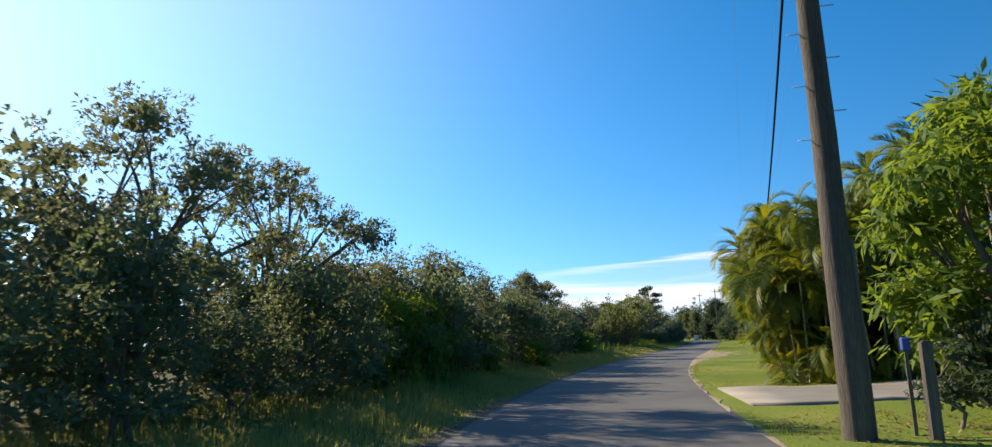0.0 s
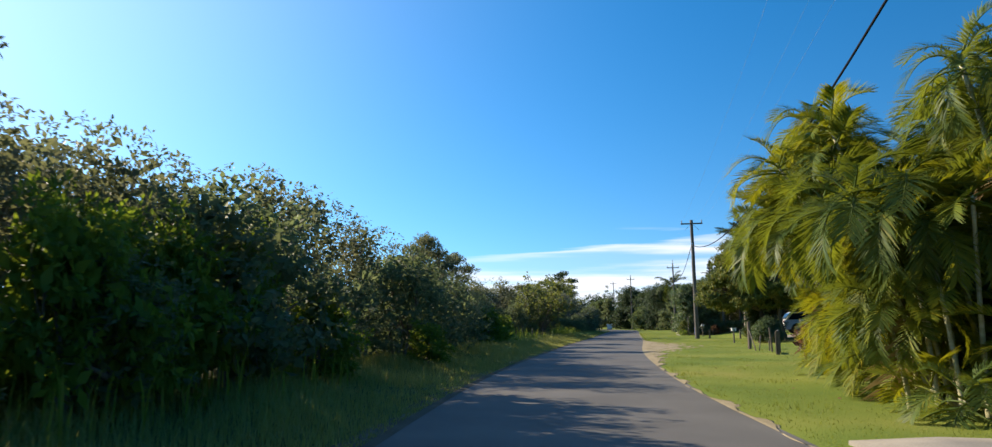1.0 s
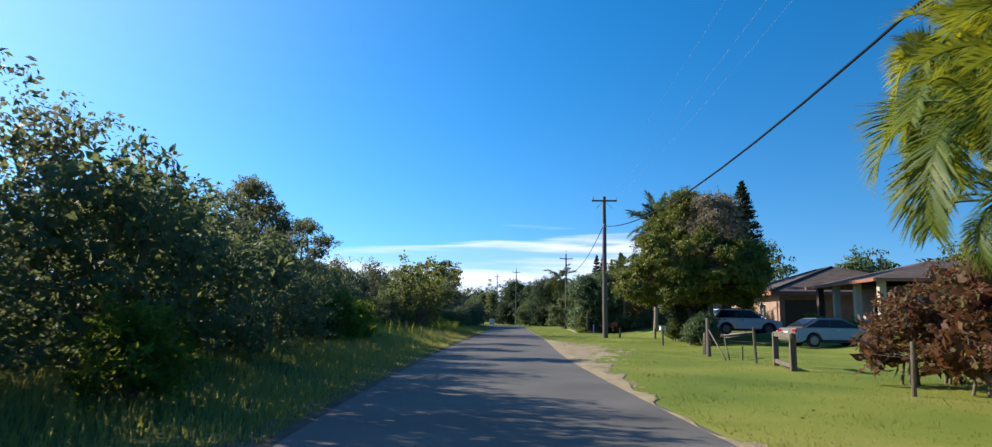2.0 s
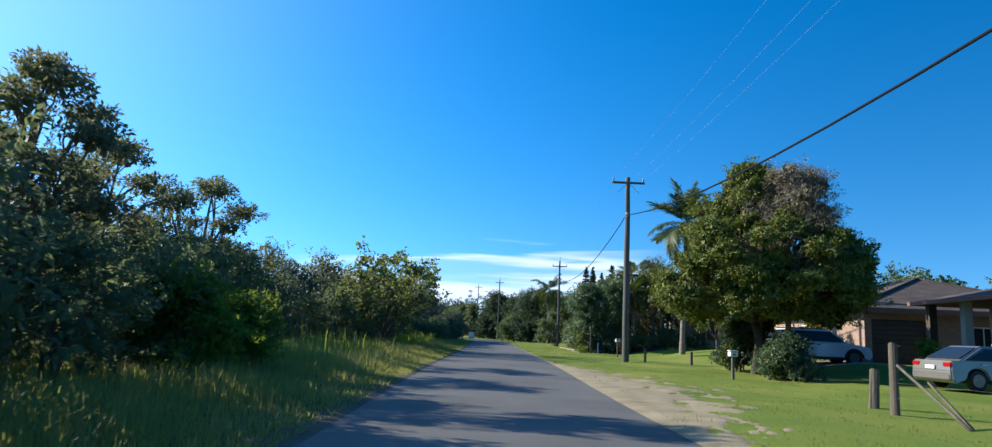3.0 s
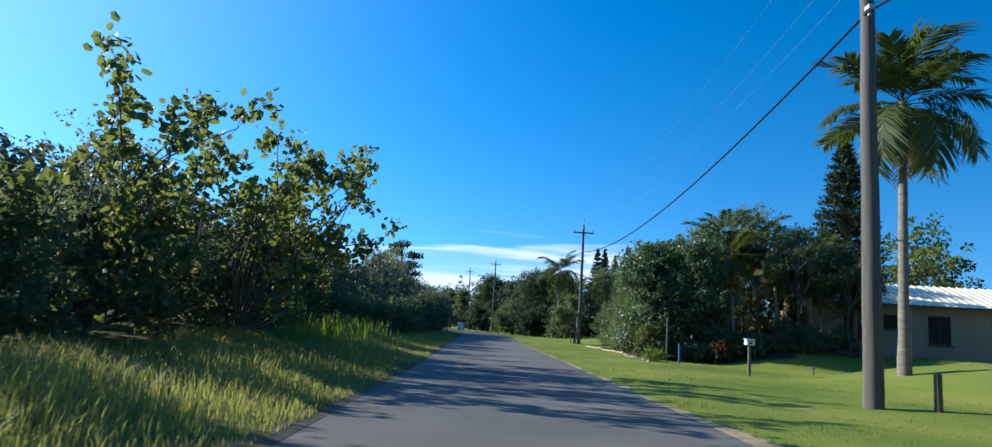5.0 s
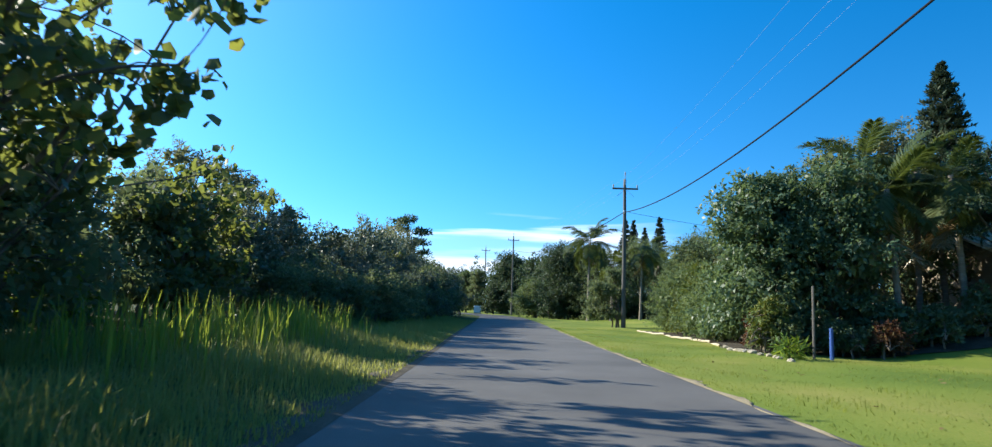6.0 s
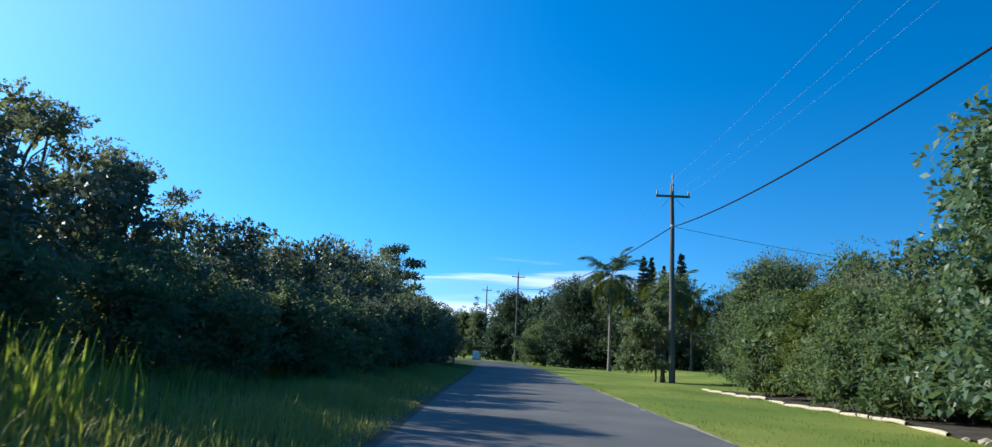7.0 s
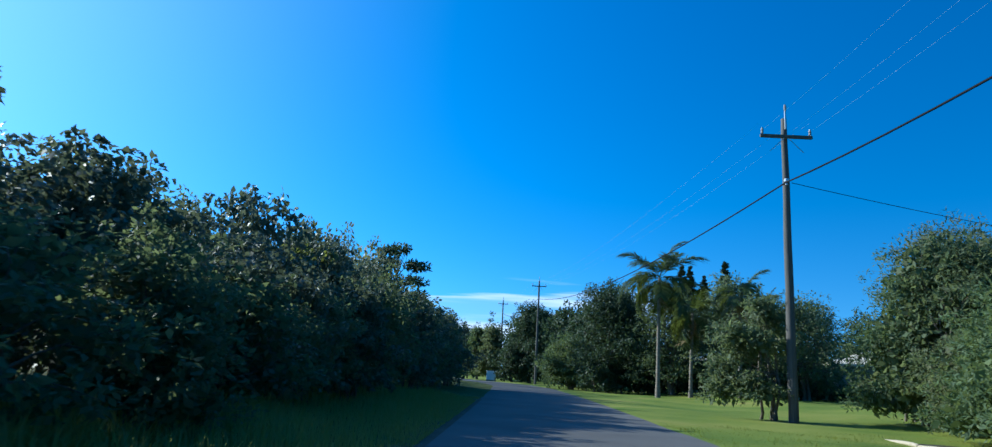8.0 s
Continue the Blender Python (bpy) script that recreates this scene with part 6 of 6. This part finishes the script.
carport = thing("carport", pose(17.6, 92.6, ground_z(17, 94)), "open carport with dark posts and a pale brick side wall", "carport")
part("roof", box_bm(((3, 2.6, 2.75), (7, 6.4, 0.14)), bevel=0.02), TRIM_BROWN, carport)
part("fascia", box_bm(((3, -0.62, 2.7), (7.1, 0.05, 0.3))), TRIM_BROWN, carport)
for x in (0, 2.2, 6):
    part("pillar", box_bm(((x, -0.4, 1.1), (0.4, 0.35, 3.2)), bevel=0.01), BRICK, carport)
part("side_wall", box_bm(((-0.1, 2.6, 0.9), (0.2, 5.4, 2.6))), CREAM, carport)
part("rear_wall", box_bm(((3, 5.6, 1.2), (6.6, 0.2, 3.1))), CREAM, carport)

for k, (x, y, w, d, h, label) in enumerate([(9.5, 163, 12, 8, 3.2, "distant low house with pale roof among trees"), (-2.5, 168, 9, 7, 3.0, "distant low house with pale roof behind palms")]):
    ob = thing("distant_house", pose(x, y, ground_z(x, y), 0, 0, -10), label, "house", "distant houses")
    block(ob, 0, w, 0, d, h, CREAM, {"front": [(1.5, 3.0, 1.0, 2.1), (5.5, 7.0, 1.0, 2.1)]}, TRIM_WHITE)
    part("roof", roof_bm(0, w, 0, d, h, 1.6, 0.5), ROOF_WHITE, ob)


# ---- parked cars ----
def extrude_side(outline, half, inset=0.0, bevel=0.04):
    """A body from its side outline (x, z), as wide as 2 half, narrower by inset at the top."""
    bm = bmesh.new()
    top, low = max(p[1] for p in outline), min(p[1] for p in outline)
    rows = []
    for s in (-1, 1):
        rows.append([bm.verts.new((x, s * (half - inset * (z - low) / (top - low)), z)) for x, z in outline])
    n = len(outline)
    for k in range(n):
        bm.faces.new((rows[0][k], rows[1][k], rows[1][(k + 1) % n], rows[0][(k + 1) % n]))
    bm.faces.new(rows[0][::-1])
    bm.faces.new(rows[1])
    bmesh.ops.recalc_face_normals(bm, faces=list(bm.faces))
    bmesh.ops.bevel(bm, geom=list(bm.edges), offset=bevel, segments=2, affect="EDGES")
    return bm


def arched(length, sill, belt, nose, tail, wheels, r):
    """The lower body's side outline, with wheel arches."""
    pts = [(-length / 2, tail[0]), (-length / 2 + 0.02, sill + 0.1), (-length / 2 + 0.18, sill)]
    for w in wheels:
        pts += [(w + r * math.cos(a), max(sill, 0.34 + r * math.sin(a))) for a in np.linspace(math.pi * 0.98, math.pi * 0.02, 9)]
    pts += [(length / 2 - 0.2, sill), (length / 2 - 0.02, sill + 0.12), (length / 2, nose[0]), (length / 2 - 0.1, nose[1]), (length / 2 - 1.15, belt - 0.02), (-length / 2 + 0.9, belt), (-length / 2 + 0.05, tail[1])]
    return pts


def wheel(parent, x, y, r):
    bm = bmesh.new()
    side = 1 if y > 0 else -1
    bmesh.ops.create_cone(bm, cap_ends=True, segments=22, radius1=r, radius2=r, depth=0.22, matrix=pose(0, 0, 0, 90))
    bmesh.ops.bevel(bm, geom=[e for e in bm.edges if len(e.link_faces) == 2 and abs(e.calc_face_angle(0)) > 1], offset=0.03, segments=2, affect="EDGES")
    w = part("wheel", bm, RUBBER, parent, "black tyre", m=Matrix.Translation((x, y, r)))
    bm = bmesh.new()
    bmesh.ops.create_cone(bm, cap_ends=True, segments=20, radius1=r * 0.68, radius2=r * 0.62, depth=0.02, matrix=pose(0, side * 0.112, 0, -90 * side))
    for k in range(5):
        bmesh.ops.create_cube(bm, size=1, matrix=pose(0, side * 0.122, 0, 0, k * 72, 0) @ Matrix.Translation((0, 0, r * 0.33)) @ Matrix.Diagonal((0.07, 0.02, r * 0.6, 1)))
    part("rim", bm, ALLOY, w, "dull grey alloy rim")


def car(name, x, y, turn, length, width, body_paint, belt, roof, cabin, label, tall):
    z = ground_z(x, y) + (0.03 if y > 65 else 0.0)
    ob = thing(name, pose(x, y, z, 0, 0, turn), label, "car")
    r = 0.38 if tall else 0.33
    wheels = (-length * 0.29, length * 0.305)
    half = width / 2
    part("body", extrude_side(arched(length, 0.3 if tall else 0.22, belt, (0.62, belt - 0.2), (0.6, belt - 0.03), wheels, r + 0.07), half, 0.06), body_paint, ob)
    x0, x1, x2, x3 = cabin
    part("cabin", extrude_side([(x0, belt - 0.05), (x1, roof), (x2, roof + 0.02), (x3, belt - 0.05)], half - 0.08, 0.17, 0.05), body_paint, ob)
    h = roof - belt
    for s in (-1, 1):
        bm = bmesh.new()
        lean = 0.17 * 0.8
        yb, yt = s * (half - 0.074), s * (half - 0.074 - lean)
        for a, b, c, d in ((x0 + 0.34, (x0 + x3) / 2 - 0.2, x1 + 0.18, (x1 + x2) / 2 - 0.05), ((x0 + x3) / 2 - 0.1, x3 - 0.3, (x1 + x2) / 2 + 0.04, x2 - 0.02)):
            vs = [bm.verts.new(p) for p in ((a, yb - s * 0.012, belt + 0.03), (b, yb - s * 0.012, belt + 0.03), (d, yt, roof - 0.1), (c, yt, roof - 0.1))]
            ws = [bm.verts.new(v.co - Vector((0, s * 0.03, 0))) for v in vs]
            bm.faces.new(vs)
            bm.faces.new(ws[::-1])
            for k in range(4):
                bm.faces.new((vs[k], ws[k], ws[(k + 1) % 4], vs[(k + 1) % 4]))
        bmesh.ops.recalc_face_normals(bm, faces=list(bm.faces))
        bmesh.ops.translate(bm, verts=list(bm.verts), vec=(0, s * 0.016, 0))
        part("side_window", bm, GLASS, ob)
        band_bm = bmesh.new()
        vs = [band_bm.verts.new((px, py, pz)) for px, py, pz in ((x0 + 0.24, yb - s * 0.016, belt + 0.005), (x3 - 0.2, yb - s * 0.016, belt + 0.005), (x2 + 0.06, yt + s * 0.004, roof - 0.075), (x1 + 0.1, yt + s * 0.004, roof - 0.075))]
        ws = [band_bm.verts.new(v.co - Vector((0, s * 0.04, 0))) for v in vs]
        band_bm.faces.new(vs)
        band_bm.faces.new(ws[::-1])
        for k in range(4):
            band_bm.faces.new((vs[k], ws[k], ws[(k + 1) % 4], vs[(k + 1) % 4]))
        bmesh.ops.recalc_face_normals(band_bm, faces=list(band_bm.faces))
        part("window_surround", band_bm, BLACK_TRIM, ob, "black window surround", m=Matrix.Translation((0, s * 0.006, 0)))
        part("mirror", box_bm(((x3 - 0.35, s * (half + 0.05), belt + 0.06), (0.12, 0.2, 0.13)), bevel=0.03), body_paint, ob)
        for dx in (x0 + 0.85, (x0 + x3) / 2 + 0.2):
            part("door_handle", box_bm(((dx, s * (half + 0.0), belt - 0.13), (0.2, 0.03, 0.035)), bevel=0.008), STEEL if not tall else BLACK_TRIM, ob)
        part("sill_trim", box_bm(((0, s * (half - 0.02), 0.34 if tall else 0.26), (length * 0.42, 0.06, 0.1)), bevel=0.02), BLACK_TRIM, ob)
        part("headlight", box_bm(((length / 2 - 0.12, s * (half - 0.26), belt - 0.28), (0.16, 0.36, 0.13)), bevel=0.03), LAMP_CLEAR, ob)
        part("tail_light", box_bm(((-length / 2 + 0.07, s * (half - 0.22), belt - 0.16), (0.13, 0.34, 0.15)), bevel=0.03), LAMP_RED, ob)
        for w in wheels:
            wheel(ob, w, s * (half - 0.12), r)
            if tall:
                rim_line = [(np.array((w + (r + 0.075) * math.cos(q), s * (half - 0.012), 0.34 + (r + 0.075) * math.sin(q))), 0.045) for q in np.linspace(0.05, math.pi - 0.05, 11)]
                v, f = tubes([rim_line], 6)
                child("wheel_arch", raw_mesh("wheel_arch", v, f, BLACK_TRIM, True), ob, "black plastic arch trim")
    for a, b, name_ in ((x0, x1, "rear_window"), (x3, x2, "windscreen")):
        bm = bmesh.new()
        k = 1 if a > b else -1
        wb, wt = half - 0.2, half - 0.3
        p = [(a - (a - b) * 0.14, -wb, belt + h * 0.1), (a - (a - b) * 0.14, wb, belt + h * 0.1), (b + (a - b) * 0.12, wt, roof - h * 0.12), (b + (a - b) * 0.12, -wt, roof - h * 0.12)]
        vs = [bm.verts.new((q[0] + k * 0.035, q[1], q[2] + 0.012)) for q in p]
        ws = [bm.verts.new((q[0] - k * 0.02, q[1], q[2] - 0.012)) for q in p]
        bm.faces.new(vs)
        bm.faces.new(ws[::-1])
        for j in range(4):
            bm.faces.new((vs[j], ws[j], ws[(j + 1) % 4], vs[(j + 1) % 4]))
        bmesh.ops.recalc_face_normals(bm, faces=list(bm.faces))
        part(name_, bm, GLASS, ob)
    part("rear_bumper", box_bm(((-length / 2 + 0.08, 0, 0.5 if tall else 0.42), (0.22, width * 0.94, 0.22)), bevel=0.05), BLACK_TRIM if tall else body_paint, ob)
    part("front_bumper", box_bm(((length / 2 - 0.1, 0, 0.48 if tall else 0.4), (0.24, width * 0.92, 0.26)), bevel=0.06), BLACK_TRIM if tall else body_paint, ob)
    part("grille", box_bm(((length / 2 - 0.03, 0, belt - 0.32), (0.06, width * 0.5, 0.16)), bevel=0.02), BLACK_TRIM, ob)
    part("number_plate", box_bm(((-length / 2 - 0.02, 0, 0.72), (0.03, 0.4, 0.12))), WHITE_METAL, ob)
    part("underside", box_bm(((0, 0, 0.36), (length * 0.86, width * 0.6, 0.24))), BLACK_TRIM, ob)
    if tall:
        for s in (-1, 1):
            part("roof_rail", box_bm((((x1 + x2) / 2, s * (half - 0.32), roof + 0.05), (abs(x2 - x1) * 0.95, 0.04, 0.04)), bevel=0.01), BLACK_TRIM, ob)
    return ob


car("suv_car", 6.7, 71.6, 6, 4.75, 1.88, CAR_WHITE, 1.1, 1.68, (-2.3, -1.75, 0.3, 1.3), "white parked suv with dark windows on the driveway", True)
car("sedan_car", 8.3, 60.4, 12, 4.6, 1.8, CAR_SILVER, 0.97, 1.45, (-1.95, -1.0, 0.25, 1.4), "silver grey parked sedan with red tail lights", False)


# ---- grass ----
def blades(name, x, y, h, w, mat, seed, label, category, bend=0.5, bits=2):
    """Many grass blades on the land, each a bent strip that ends in a point."""
    g = rng_of(seed)
    n = len(x)
    z = land(x, y)
    a = g.uniform(0, 2 * math.pi, n)
    out = np.stack([np.cos(a), np.sin(a), 0 * a], -1)
    side = np.stack([-np.sin(a), np.cos(a), 0 * a], -1)
    foot = np.stack([x, y, z - 0.01], -1)
    up = np.array((0, 0, 1.0))
    h = h[:, None]
    lean = (bend * g.uniform(0.2, 1.2, n))[:, None]
    mid = foot + up * h * 0.6 + out * h * lean * 0.3
    tip = foot + up * h * (1 - 0.35 * lean) + out * h * lean
    w = w * g.uniform(0.7, 1.3, n)[:, None] if np.isscalar(w) else w[:, None]
    if bits == 2:
        v = np.stack([foot - side * w, foot + side * w, mid + side * w * 0.8, mid - side * w * 0.8, tip + side * w * 0.1, tip - side * w * 0.1], 1).reshape(-1, 3)
        b = np.arange(n)[:, None] * 6
        f = np.concatenate([b + [0, 1, 2, 3], b + [3, 2, 4, 5]])
    else:
        v = np.stack([foot - side * w, foot + side * w, tip + side * w * 0.15, tip - side * w * 0.15], 1).reshape(-1, 3)
        f = np.arange(4 * n).reshape(-1, 4)
    ob = new(name, raw_mesh(name, v, f, mat))
    return tagged(ob, label, category, kind="stuff")


g = rng_of(91)
n = 185000
y = 4 + 126 * g.rand(n)
d = 0.02 + 5.2 * g.rand(n) ** 1.3
x = edge(LEFT, y) - d
patch = 0.5 + 0.5 * np.sin(x * 1.1 + 2 * np.sin(y * 0.35)) * np.sin(y * 0.8 + x * 0.6)
keep = g.rand(n) < 0.35 + 0.65 * patch
x, y, d, patch = x[keep], y[keep], d[keep], patch[keep]
h = (0.1 + 0.3 * smooth_step(d / 1.8)) * (0.6 + 0.7 * patch) * g.uniform(0.6, 1.3, len(x)) * np.where(y < 40, 0.75, 1.0)
blades("long_grass", x, y, h, 0.0062, BLADE, 92, "long unmown sunlit grass on the road verge", "grass", 0.6)
n = 800
y = np.concatenate([82 + 13 * g.rand(n), 50 + 16 * g.rand(n // 3), 15 + 10 * g.rand(n // 5)])
x = edge(LEFT, y) - 2.4 - 2.2 * g.rand(len(y))
cl = np.round(x * 1.6) / 1.6 + 0.3 * np.sin(y * 3)
blades("cane_grass", cl + g.normal(size=len(y)) * 0.12, np.round(y * 1.2) / 1.2 + g.normal(size=len(y)) * 0.14, g.uniform(0.5, 1.1, len(y)), 0.016, CANE_BLADE, 93, "tall broad cane grass standing out of the verge", "grass", 0.25)
n = 90000
y = 5 + 115 * g.rand(n)
d = 0.1 + 8.5 * g.rand(n) ** 1.4
x = edge(RIGHT, y) + d
shoulder = 0.6 * shoulder_width(y)
keep = ((d > shoulder) | (g.rand(n) < 0.12)) & ~((y > 14.2 + 0.25 * x) & (y < 19.7 + 0.4 * x)) & ~((y > 67.3) & (y < 72.5) & (x > 4)) & ~((y > 96) & (y < 118) & (x > np.interp(y, [b[0] for b in BORDER], [b[1] for b in BORDER])))
x, y, d = x[keep], y[keep], d[keep]
h = g.uniform(0.02, 0.05, len(x)) * (1 + 1.2 * (np.sin(x * 1.7) * np.sin(y * 1.3) > 0.6))
blades("lawn_grass", x, y, h, 0.006, LAWN_BLADE, 94, "short mown lawn grass blades on the verge", "grass", 0.7, 1)

n = 900
a = g.uniform(0, 2 * math.pi, n)
far = g.rand(n) ** 0.6
x = np.concatenate([2.6 + 2.2 * far[:600] * np.cos(a[:600]), edge(RIGHT, 20 + 95 * g.rand(300)) + 0.3 + 3 * g.rand(300)])
y = np.concatenate([11.4 + 2.0 * far[:600] * np.sin(a[:600]), 20 + 95 * g.rand(300)])
ok = x > edge(RIGHT, y) + 0.1
x, y = x[ok], y[ok]
at = np.stack([x, y, land(x, y) + 0.02], -1)
v, f = leaves(at, g.normal(size=at.shape) * (1, 1, 0.15), np.tile((0.0, 0.0, 1.0), (len(at), 1)) + 0.3 * g.normal(size=at.shape), g.uniform(0.05, 0.13, len(at)), 0.045)
tagged(new("fallen_leaves", raw_mesh("fallen_leaves", v, f, FROND_DEAD)), "dry brown fallen leaves scattered over the lawn", "leaves", kind="stuff")
